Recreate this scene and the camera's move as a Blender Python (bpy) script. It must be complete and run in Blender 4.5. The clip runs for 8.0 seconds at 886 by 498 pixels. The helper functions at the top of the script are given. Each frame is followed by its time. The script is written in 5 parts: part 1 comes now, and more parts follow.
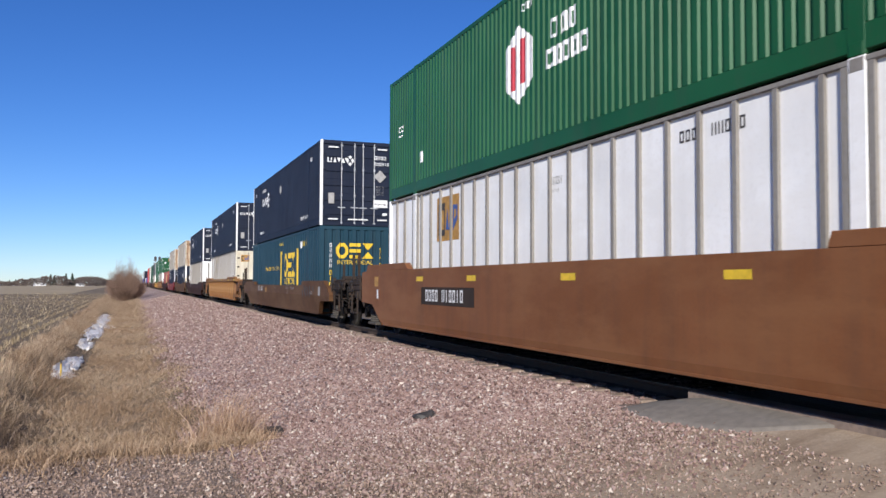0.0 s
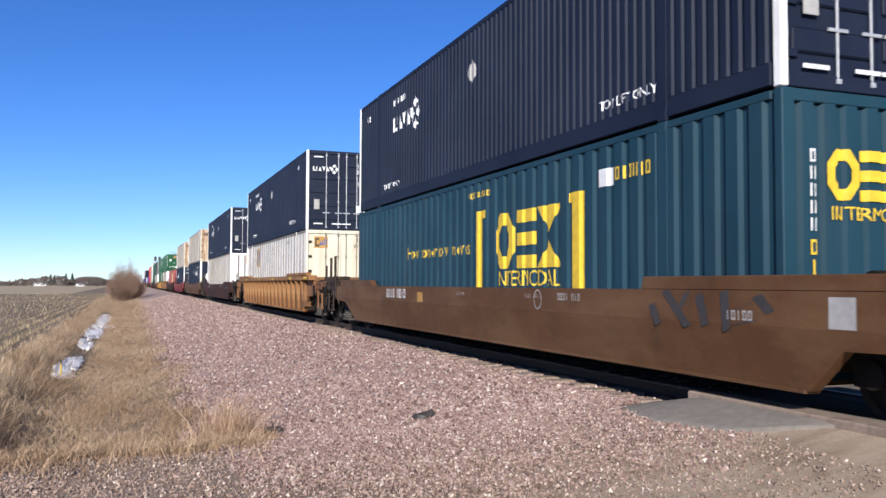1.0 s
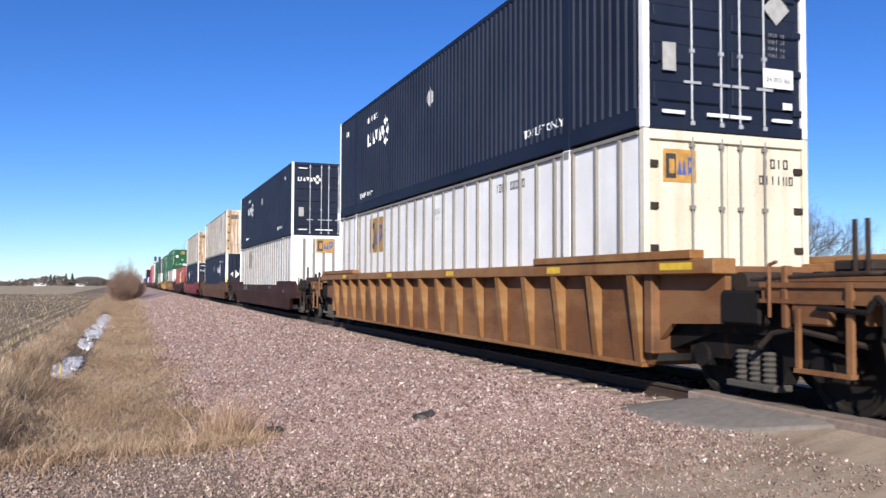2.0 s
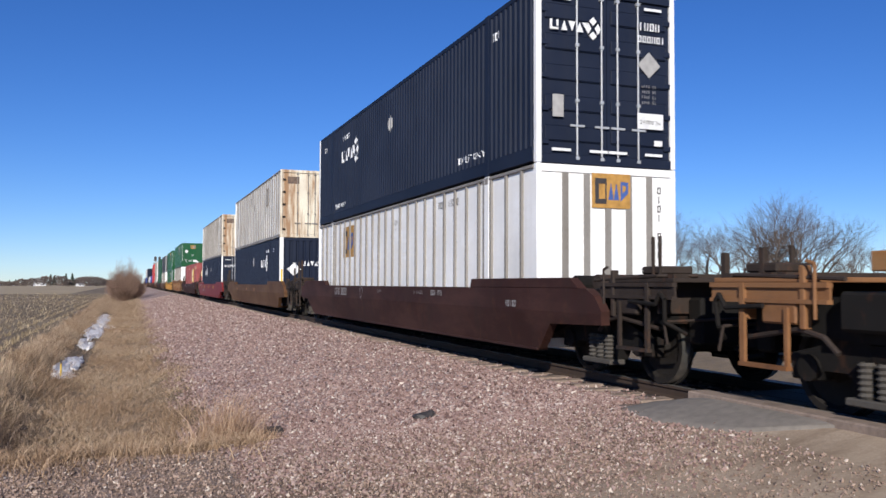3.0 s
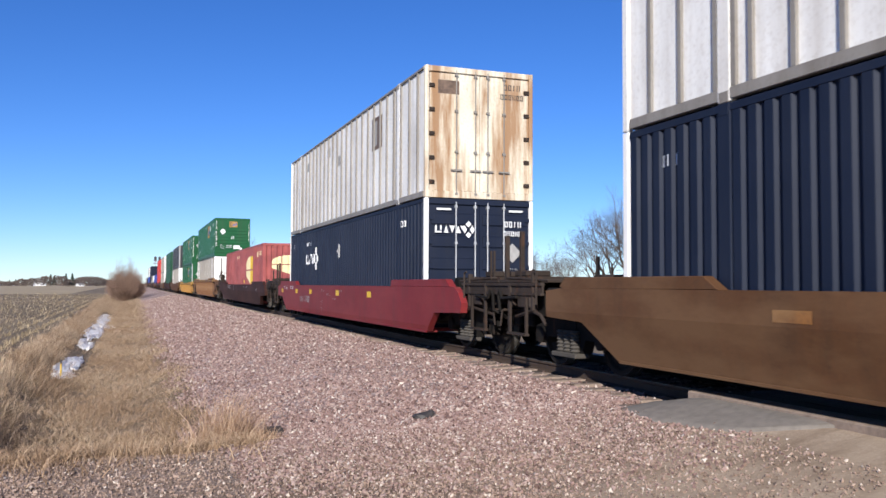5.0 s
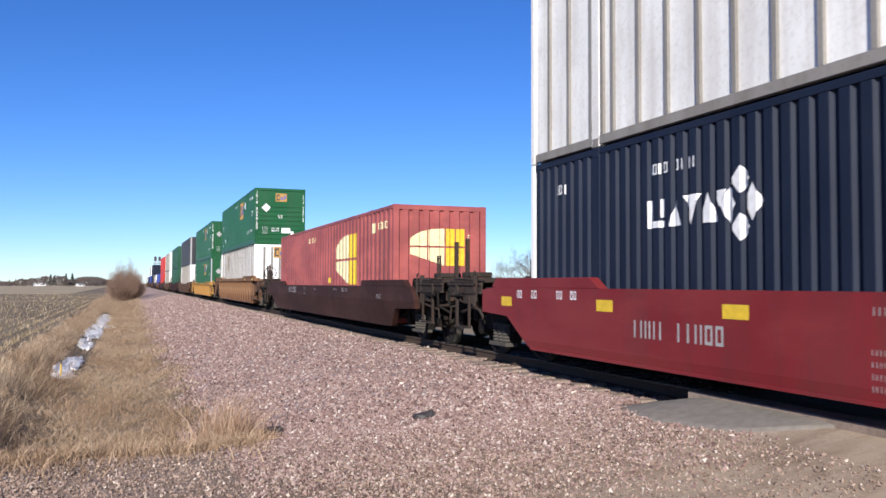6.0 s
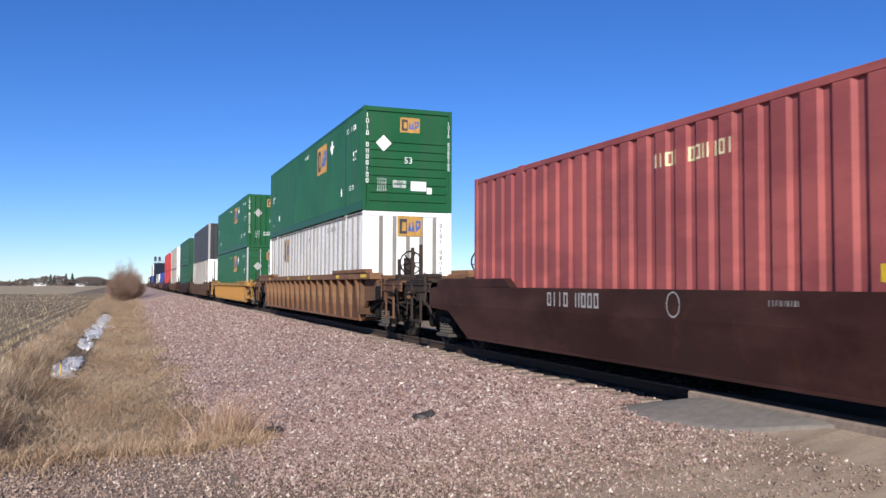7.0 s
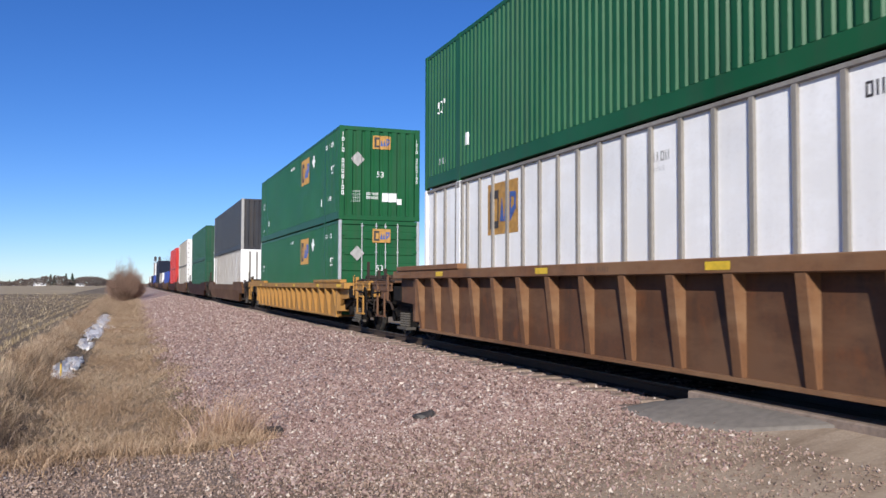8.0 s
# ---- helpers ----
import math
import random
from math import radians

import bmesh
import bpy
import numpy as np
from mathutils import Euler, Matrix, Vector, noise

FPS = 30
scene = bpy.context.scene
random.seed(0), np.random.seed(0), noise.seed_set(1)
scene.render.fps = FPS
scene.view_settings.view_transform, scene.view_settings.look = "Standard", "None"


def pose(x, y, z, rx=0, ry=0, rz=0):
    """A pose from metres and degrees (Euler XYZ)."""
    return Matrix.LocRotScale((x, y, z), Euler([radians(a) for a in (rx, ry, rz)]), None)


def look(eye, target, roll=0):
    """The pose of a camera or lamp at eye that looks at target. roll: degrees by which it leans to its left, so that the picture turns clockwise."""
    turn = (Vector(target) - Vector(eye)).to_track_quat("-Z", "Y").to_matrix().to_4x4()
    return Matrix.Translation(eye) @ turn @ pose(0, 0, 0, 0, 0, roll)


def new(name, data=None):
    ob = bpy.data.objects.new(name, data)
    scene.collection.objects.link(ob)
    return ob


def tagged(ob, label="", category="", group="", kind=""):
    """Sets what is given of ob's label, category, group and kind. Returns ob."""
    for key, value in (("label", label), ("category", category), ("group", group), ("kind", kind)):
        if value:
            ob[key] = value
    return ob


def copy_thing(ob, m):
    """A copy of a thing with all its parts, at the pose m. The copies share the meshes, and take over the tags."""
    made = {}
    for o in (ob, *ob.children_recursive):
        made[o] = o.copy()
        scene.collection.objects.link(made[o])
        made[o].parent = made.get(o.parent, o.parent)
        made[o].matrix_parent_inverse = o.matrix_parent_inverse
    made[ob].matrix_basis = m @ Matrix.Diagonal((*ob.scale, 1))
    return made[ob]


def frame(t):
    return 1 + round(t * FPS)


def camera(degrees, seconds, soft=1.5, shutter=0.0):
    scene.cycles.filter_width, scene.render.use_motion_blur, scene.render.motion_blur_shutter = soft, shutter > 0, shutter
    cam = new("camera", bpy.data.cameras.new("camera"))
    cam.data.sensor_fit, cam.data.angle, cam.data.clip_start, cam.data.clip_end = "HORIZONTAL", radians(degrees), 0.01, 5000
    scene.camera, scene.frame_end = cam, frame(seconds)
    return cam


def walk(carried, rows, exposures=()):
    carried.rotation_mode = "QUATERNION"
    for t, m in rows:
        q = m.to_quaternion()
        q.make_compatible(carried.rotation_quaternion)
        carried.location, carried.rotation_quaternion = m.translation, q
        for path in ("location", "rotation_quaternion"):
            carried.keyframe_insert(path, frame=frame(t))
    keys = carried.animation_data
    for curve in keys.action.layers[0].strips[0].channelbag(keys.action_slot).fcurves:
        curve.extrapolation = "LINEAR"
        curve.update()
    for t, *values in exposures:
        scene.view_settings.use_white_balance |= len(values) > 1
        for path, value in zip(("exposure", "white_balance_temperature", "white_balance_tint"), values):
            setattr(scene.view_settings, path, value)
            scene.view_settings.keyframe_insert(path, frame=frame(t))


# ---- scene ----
EYE = Vector((0.0, 0.0, 1.27))
YAW, PITCH = radians(20.47), radians(2.40)
AIM = EYE + Vector((math.sin(YAW) * math.cos(PITCH), math.cos(YAW) * math.cos(PITCH), math.sin(PITCH)))
cam = camera(55.6, 8.0, soft=1.5, shutter=0.04)
# the camera's own exposure drifts a little as bright and dark loads pass
walk(cam, [(0, look(EYE, AIM, 0.216)), (8, look(EYE, AIM, 0.216))],
     exposures=[(0, 0.20), (0.5, 0.19), (1.0, 0.47), (1.5, 0.53), (2.2, 0.38), (3.0, 0.11), (3.5, 0.12), (4.0, 0.13), (4.5, 0.28), (6.0, 0.46), (6.5, 0.36), (7.5, 0.29), (8.0, 0.23)])

# ---- daylight ----
SUN_DIR = Vector((-0.44, -0.863, 0.45)).normalized()  # towards the sun
world = bpy.data.worlds.new("sky")
scene.world = world
world.use_nodes = True
wn = world.node_tree.nodes
sky = wn.new("ShaderNodeTexSky")
sky.sky_type = "NISHITA"
sky.sun_disc = False
sky.sun_elevation = math.asin(SUN_DIR.z)
sky.sun_rotation = math.atan2(SUN_DIR.x, SUN_DIR.y)
sky.altitude = 1900
sky.air_density, sky.dust_density, sky.ozone_density = 1.0, 0.0, 5.0
wn["Background"].inputs["Strength"].default_value = 0.062
deep = wn.new("ShaderNodeHueSaturation")
deep.inputs["Hue"].default_value, deep.inputs["Saturation"].default_value, deep.inputs["Value"].default_value = 0.507, 1.17, 1.55
world.node_tree.links.new(sky.outputs[0], deep.inputs["Color"])
cool = wn.new("ShaderNodeMix")
cool.data_type, cool.blend_type = "RGBA", "MULTIPLY"
cool.inputs["Factor"].default_value = 1.0
cool.inputs["B"].default_value = (0.86, 0.91, 1.08, 1)
world.node_tree.links.new(deep.outputs[0], cool.inputs["A"])
world.node_tree.links.new(cool.outputs["Result"], wn["Background"].inputs["Color"])
sun = new("sun", bpy.data.lights.new("sun", "SUN"))
sun.data.energy, sun.data.angle, sun.data.color = 5.0, radians(0.53), (1.0, 0.95, 0.87)
sun.matrix_world = look(SUN_DIR * 60, (0, 0, 0))


# ---- materials ----
def shader(name):
    m = bpy.data.materials.new(name)
    m.use_nodes = True
    return m, m.node_tree, m.node_tree.nodes["Principled BSDF"]


def link(tree, a, b):
    tree.links.new(a, b)


def noise_node(tree, scale, detail=4, stretch=None, rough=0.55):
    tc = tree.nodes.new("ShaderNodeTexCoord")
    n = tree.nodes.new("ShaderNodeTexNoise")
    n.inputs["Scale"].default_value, n.inputs["Detail"].default_value = scale, detail
    n.inputs["Roughness"].default_value = rough
    src = tc.outputs["Object"]
    if stretch:
        mp = tree.nodes.new("ShaderNodeMapping")
        mp.inputs["Scale"].default_value = stretch
        link(tree, src, mp.inputs["Vector"])
        src = mp.outputs["Vector"]
    link(tree, src, n.inputs["Vector"])
    return n.outputs["Fac"]


def ramp(tree, fac, stops):
    r = tree.nodes.new("ShaderNodeValToRGB")
    while len(r.color_ramp.elements) < len(stops):
        r.color_ramp.elements.new(0.5)
    for e, (pos, col) in zip(r.color_ramp.elements, stops):
        e.position, e.color = pos, (*col, 1) if len(col) == 3 else col
    link(tree, fac, r.inputs["Fac"])
    return r.outputs["Color"]


def mix(tree, fac, a, b, mode="MIX"):
    n = tree.nodes.new("ShaderNodeMix")
    n.data_type, n.blend_type = "RGBA", mode
    for sock, v in ((n.inputs["Factor"], fac), (n.inputs["A"], a), (n.inputs["B"], b)):
        if isinstance(v, (int, float)):
            sock.default_value = v
        elif isinstance(v, tuple):
            sock.default_value = (*v, 1) if len(v) == 3 else v
        else:
            link(tree, v, sock)
    return n.outputs["Result"]


def bump(tree, bsdf, height, strength=0.3, distance=0.01):
    b = tree.nodes.new("ShaderNodeBump")
    b.inputs["Strength"].default_value, b.inputs["Distance"].default_value = strength, distance
    link(tree, height, b.inputs["Height"])
    link(tree, b.outputs["Normal"], bsdf.inputs["Normal"])


def paint(name, col, rough=0.5, grime=(0.10, 0.075, 0.05), dirty=0.35, rust=0.0, metallic=0.0, dust=None, gloss=0.25, drape=(1, 0.55, 1.6)):
    """Weathered paint on steel: faded patches, streaks of grime that run down, rust spots."""
    m, t, b = shader(name)
    fade = ramp(t, noise_node(t, 0.7, 3), [(0.3, tuple(c * 0.88 for c in col)), (0.7, tuple(min(1, c * 1.08 + 0.006) for c in col))])
    streak = ramp(t, noise_node(t, 1.0, 5, (3.5, 3.5, 0.28)), [(0.47, (0, 0, 0)), (0.68, (dirty, dirty, dirty))])
    c = mix(t, streak, fade, grime)
    fine = ramp(t, noise_node(t, 22, 5), [(0.50, (0, 0, 0)), (0.70, (dirty * 0.7,) * 3)])
    c = mix(t, fine, c, grime)
    if rust:
        spots = ramp(t, noise_node(t, 3.2, 7, (1, 1, 0.6), 0.7), [(0.58 - 0.1 * rust, (0, 0, 0)), (0.66, (min(1, rust * 1.4),) * 3)])
        c = mix(t, spots, c, (0.16, 0.06, 0.025))
    if dust:
        patches = ramp(t, noise_node(t, 0.8, 6, drape, 0.65), [(0.44, (0, 0, 0)), (0.60, (0.85, 0.85, 0.85))])
        c = mix(t, patches, c, dust)
    link(t, c, b.inputs["Base Color"])
    b.inputs["Roughness"].default_value, b.inputs["Metallic"].default_value = rough, metallic
    b.inputs["Specular IOR Level"].default_value = gloss
    bump(t, b, noise_node(t, 5, 5), 0.12, 0.01)
    return m


def plain(name, col, rough=0.6, metallic=0.0, vary=0.15, scale=9):
    m, t, b = shader(name)
    c = ramp(t, noise_node(t, scale, 4), [(0.3, tuple(x * (1 - vary) for x in col)), (0.7, tuple(min(1, x * (1 + vary)) for x in col))])
    link(t, c, b.inputs["Base Color"])
    b.inputs["Roughness"].default_value, b.inputs["Metallic"].default_value = rough, metallic
    return m


NAVY = paint("navy_paint", (0.005, 0.0105, 0.029), 0.62, (0.022, 0.024, 0.032), dirty=0.18)
TEAL = paint("teal_paint", (0.0075, 0.040, 0.064), 0.55, (0.035, 0.045, 0.05), dirty=0.2)
GREEN = paint("green_paint", (0.0075, 0.088, 0.030), 0.45, (0.05, 0.06, 0.04), dirty=0.22)
DARKGREEN = paint("dark_green_paint", (0.009, 0.075, 0.04), 0.5, dirty=0.25)
WHITE = paint("white_paint", (0.86, 0.855, 0.85), 0.5, (0.42, 0.37, 0.32), 0.16, dust=(0.80, 0.785, 0.765))
DINGY = paint("dingy_white_paint", (0.80, 0.79, 0.77), 0.55, (0.30, 0.24, 0.19), 0.30, rust=0.08)
PALE_DOOR = paint("cream_door_paint", (0.66, 0.61, 0.49), 0.5, (0.34, 0.25, 0.14), 0.3)
CREAM = paint("rust_streaked_cream_paint", (0.74, 0.68, 0.55), 0.55, (0.36, 0.20, 0.08), 0.4, rust=0.06, dust=(0.27, 0.13, 0.05), drape=(3.2, 1, 0.35))
POST_GREY = paint("grey_post_paint", (0.25, 0.232, 0.213), 0.55, dirty=0.3)
RED = paint("faded_red_paint", (0.275, 0.066, 0.066), 0.55, dirty=0.2, dust=(0.38, 0.10, 0.09))
BRIGHT_RED = paint("bright_red_paint", (0.50, 0.035, 0.03), 0.5, dirty=0.15)
CHARCOAL = paint("charcoal_paint", (0.035, 0.037, 0.045), 0.5, dirty=0.25)
BLUE = paint("blue_paint", (0.025, 0.06, 0.30), 0.5, dirty=0.2)
ROOF_GREY = paint("roof_metal", (0.3, 0.3, 0.3), 0.5)
CAR_BROWN = paint("brown_car_paint", (0.185, 0.068, 0.024), 0.6, (0.08, 0.045, 0.028), 0.3, rust=0.15, dust=(0.22, 0.095, 0.040))
CAR_DUST = paint("dusty_brown_car_paint", (0.100, 0.044, 0.017), 0.65, (0.05, 0.030, 0.018), 0.4, rust=0.2, dust=(0.145, 0.078, 0.038))
CAR_MAROON = paint("maroon_car_paint", (0.038, 0.0138, 0.0112), 0.65, (0.03, 0.021, 0.017), 0.4, rust=0.12, dust=(0.068, 0.031, 0.025), gloss=0.12)
CAR_RED = paint("red_car_paint", (0.185, 0.014, 0.018), 0.55, (0.07, 0.035, 0.03), 0.3, rust=0.08, dust=(0.21, 0.030, 0.030))
CAR_ORANGE = paint("orange_car_paint", (0.26, 0.115, 0.036), 0.6, (0.075, 0.045, 0.03), 0.5, rust=0.45, dust=(0.30, 0.17, 0.075))
# CAR_ORANGE with rust, darkened for the shade in the recesses between ribs
SHADED_ORANGE = paint("rust_worn_orange_plate", (0.17, 0.070, 0.026), 0.65, (0.06, 0.04, 0.03), 0.6, rust=0.6, dust=(0.24, 0.12, 0.055))
CAR_RUST = paint("rusty_brown_car_paint", (0.19, 0.088, 0.040), 0.65, (0.07, 0.042, 0.03), 0.5, rust=0.45, dust=(0.23, 0.13, 0.07))
# CAR_RUST darkened likewise: the recess shade is in the base colour
SHADED_RUST = paint("rust_worn_brown_plate", (0.105, 0.047, 0.024), 0.7, (0.05, 0.033, 0.025), 0.6, rust=0.5, dust=(0.15, 0.08, 0.045))
CAR_YELLOW = paint("yellow_car_paint", (0.40, 0.205, 0.05), 0.6, (0.12, 0.08, 0.05), 0.45, rust=0.3)
# grimy gear steel, base colour sunk near black to carry the shade under the cars
STEEL_DARK = paint("grimy_steel", (0.0085, 0.0075, 0.007), 0.8, (0.018, 0.014, 0.012), 0.5, rust=0.1, gloss=0.12)
GRIME = paint("sooty_brown_gear", (0.040, 0.029, 0.024), 0.75, (0.02, 0.015, 0.012), 0.6, rust=0.2, gloss=0.15)
# paler than the other truck steel: the sun caught by the springs is in the colour
SUNLIT_SPRING = paint("dust_caked_springs", (0.085, 0.077, 0.068), 0.85, (0.05, 0.04, 0.035), 0.5, gloss=0.15)
WHEEL_STEEL = paint("dull_wheel_steel", (0.013, 0.0105, 0.009), 0.75, (0.03, 0.024, 0.02), 0.4, gloss=0.15)
STEEL_BARE = plain("worn_steel", (0.45, 0.43, 0.40), 0.3, 0.9)
ROD_GREY = plain("galvanised_rod", (0.42, 0.43, 0.45), 0.5, 0.3)
MARK_WHITE = plain("white_marking", (0.72, 0.72, 0.72), 0.6)
MARK_YELLOW = plain("yellow_marking", (0.68, 0.45, 0.03), 0.55)
MARK_ORANGE = plain("ochre_logo_panel", (0.42, 0.225, 0.055), 0.6, vary=0.25)
MARK_BROWN = plain("faded_brown_panel", (0.13, 0.085, 0.06), 0.6, vary=0.4)
MARK_DARK = plain("dark_marking", (0.04, 0.035, 0.035), 0.6)
MARK_BLUE = plain("blue_marking", (0.05, 0.10, 0.30), 0.6)
MARK_RED = plain("red_marking", (0.42, 0.02, 0.04), 0.6)
MARK_GREY = plain("grey_placard", (0.34, 0.33, 0.32), 0.6)
MARK_PALE = plain("pale_yellow_marking", (0.70, 0.62, 0.36), 0.6)


# ---- mesh helpers ----
def box(bm, x0, x1, y0, y1, z0, z1):
    v = [bm.verts.new((x, y, z)) for x in (x0, x1) for y in (y0, y1) for z in (z0, z1)]
    for f in ((0, 1, 3, 2), (4, 6, 7, 5), (0, 4, 5, 1), (2, 3, 7, 6), (0, 2, 6, 4), (1, 5, 7, 3)):
        bm.faces.new([v[i] for i in f])


def rod(bm, a, b, r, n=8, r2=None):
    a, b = Vector(a), Vector(b)
    d = (b - a).normalized()
    u = d.orthogonal().normalized()
    w = d.cross(u)
    r2 = r if r2 is None else r2
    rings = []
    for p, rr in ((a, r), (b, r2)):
        rings.append([bm.verts.new(p + (u * math.cos(k * math.tau / n) + w * math.sin(k * math.tau / n)) * rr) for k in range(n)])
    for k in range(n):
        bm.faces.new((rings[0][k], rings[0][(k + 1) % n], rings[1][(k + 1) % n], rings[1][k]))
    bm.faces.new(rings[0][::-1])
    bm.faces.new(rings[1])


def prism(bm, poly, x0, x1):
    """A closed outline of (y, z) pairs, pushed from x0 to x1."""
    a = [bm.verts.new((x0, y, z)) for y, z in poly]
    b = [bm.verts.new((x1, y, z)) for y, z in poly]
    n = len(poly)
    for k in range(n):
        bm.faces.new((a[k], a[(k + 1) % n], b[(k + 1) % n], b[k]))
    bm.faces.new(a[::-1])
    bm.faces.new(b)


def mesh_of(name, bm, material, smooth=False):
    bmesh.ops.recalc_face_normals(bm, faces=bm.faces)
    me = bpy.data.meshes.new(name)
    bm.to_mesh(me)
    bm.free()
    me.materials.append(material)
    if smooth:
        me.polygons.foreach_set("use_smooth", [True] * len(me.polygons))
    return me


def part(name, bm, material, parent, label="", smooth=False):
    me = mesh_of(name, bm, material, smooth) if isinstance(bm, bmesh.types.BMesh) else bm
    ob = new(name, me)
    ob.parent = parent
    return tagged(ob, label)


def bar(name, dims, material, parent, label="", bevel=0.0):
    bm = bmesh.new()
    box(bm, *dims)
    if bevel:
        bmesh.ops.bevel(bm, geom=bm.edges[:], offset=bevel, segments=1, affect="EDGES")
    return part(name, bm, material, parent, label)


def from_arrays(name, verts, faces, material, smooth=False):
    me = bpy.data.meshes.new(name)
    me.from_pydata(verts, [], faces)
    me.update()
    me.materials.append(material)
    if smooth:
        me.polygons.foreach_set("use_smooth", [True] * len(me.polygons))
    return me


# ---- ground heights (rail top is z = 0, the track's centre line x = 7.25) ----
TRACK_X = 7.25
CROSS_X = [-3000, -60, -3.4, -2.6, -1.9, -1.1, 0.2, 1.4, 4.5, 5.15, 9.35, 10.0, 13.0, 15.0, 19.0, 3000]
CROSS_Z = [-0.85, -0.85, -0.85, -0.95, -1.35, -1.52, -1.38, -0.98, -0.33, -0.20, -0.20, -0.33, -1.0, -1.25, -0.95, -0.95]
ROAD_X = [-3000, -12, -2, 3.2, 4.4, 5.2, 5.9, 6.3, 6.42, 6.46, 8.04, 8.08, 9.0, 12.0, 3000]
ROAD_Z = [-0.85, -0.62, -0.42, -0.40, -0.33, -0.18, -0.03, 0.025, 0.03, -0.19, -0.19, -0.03, -0.10, -0.5, -0.85]


def heights(x, y):
    bank = np.interp(x, CROSS_X, CROSS_Z)
    road = np.interp(x, ROAD_X, ROAD_Z)
    c = np.clip((x - 4.4) / 1.0, 0, 1)  # the fill ends sooner beside the rails
    s = np.clip((y - 8.4 + 0.85 * c) / (3.6 - 2.3 * c), 0, 1) + np.clip((-5.0 - y) / 3.0, 0, 1)
    s = s * s * (3 - 2 * s)
    rough = 0.025 * np.sin(x * 2.1 + y * 0.7) * np.sin(y * 1.3 - x * 0.4)
    rough = rough * ((x < 4.3) | (x > 10)) * np.clip((260 - np.abs(y)) / 200, 0, 1)
    return road * (1 - s) + bank * s + rough


def sheet(name, xs, ys, material, lift=0.0, drop_edge=0.0):
    X, Y = np.meshgrid(np.array(xs, float), np.array(ys, float))
    Z = heights(X, Y) + lift
    if drop_edge:
        Z[:, 0] -= drop_edge
        Z[:, -1] -= drop_edge
        Z[0, :] -= drop_edge
        Z[-1, :] -= drop_edge
    n, m = len(xs), len(ys)
    faces = [(j * n + i, j * n + i + 1, (j + 1) * n + i + 1, (j + 1) * n + i) for j in range(m - 1) for i in range(n - 1)]
    me = from_arrays(name, np.stack([X.ravel(), Y.ravel(), Z.ravel()], 1).tolist(), faces, material, True)
    return tagged(new(name, me), kind="structure")


def graded(lo, hi, fine_lo, fine_hi, step, grow=1.25):
    mid = list(np.arange(fine_lo, fine_hi + 1e-6, step))
    out, s, v = [], step, fine_hi
    while v < hi:
        s *= grow
        v = min(hi, v + s)
        out.append(v)
    pre, s, v = [], step, fine_lo
    while v > lo:
        s *= grow
        v = max(lo, v - s)
        pre.append(v)
    return pre[::-1] + mid + out


def soil_material():
    m, t, b = shader("stubble_field_soil")
    big = noise_node(t, 0.035, 4, (0.2, 1, 1))
    mid = noise_node(t, 1.7, 6, (1, 1, 1), 0.7)
    fine = noise_node(t, 11, 6, None, 0.7)
    base = ramp(t, mid, [(0.32, (0.050, 0.034, 0.023)), (0.55, (0.115, 0.080, 0.052)), (0.75, (0.26, 0.195, 0.125))])
    far = ramp(t, big, [(0.42, (0.125, 0.088, 0.056)), (0.58, (0.36, 0.275, 0.165))])
    c = mix(t, 0.42, base, far)
    c = mix(t, ramp(t, fine, [(0.5, (0, 0, 0)), (0.75, (0.4, 0.4, 0.4))]), c, (0.29, 0.22, 0.14))
    link(t, c, b.inputs["Base Color"])
    b.inputs["Roughness"].default_value = 0.95
    bump(t, b, mid, 0.8, 0.12)
    return m


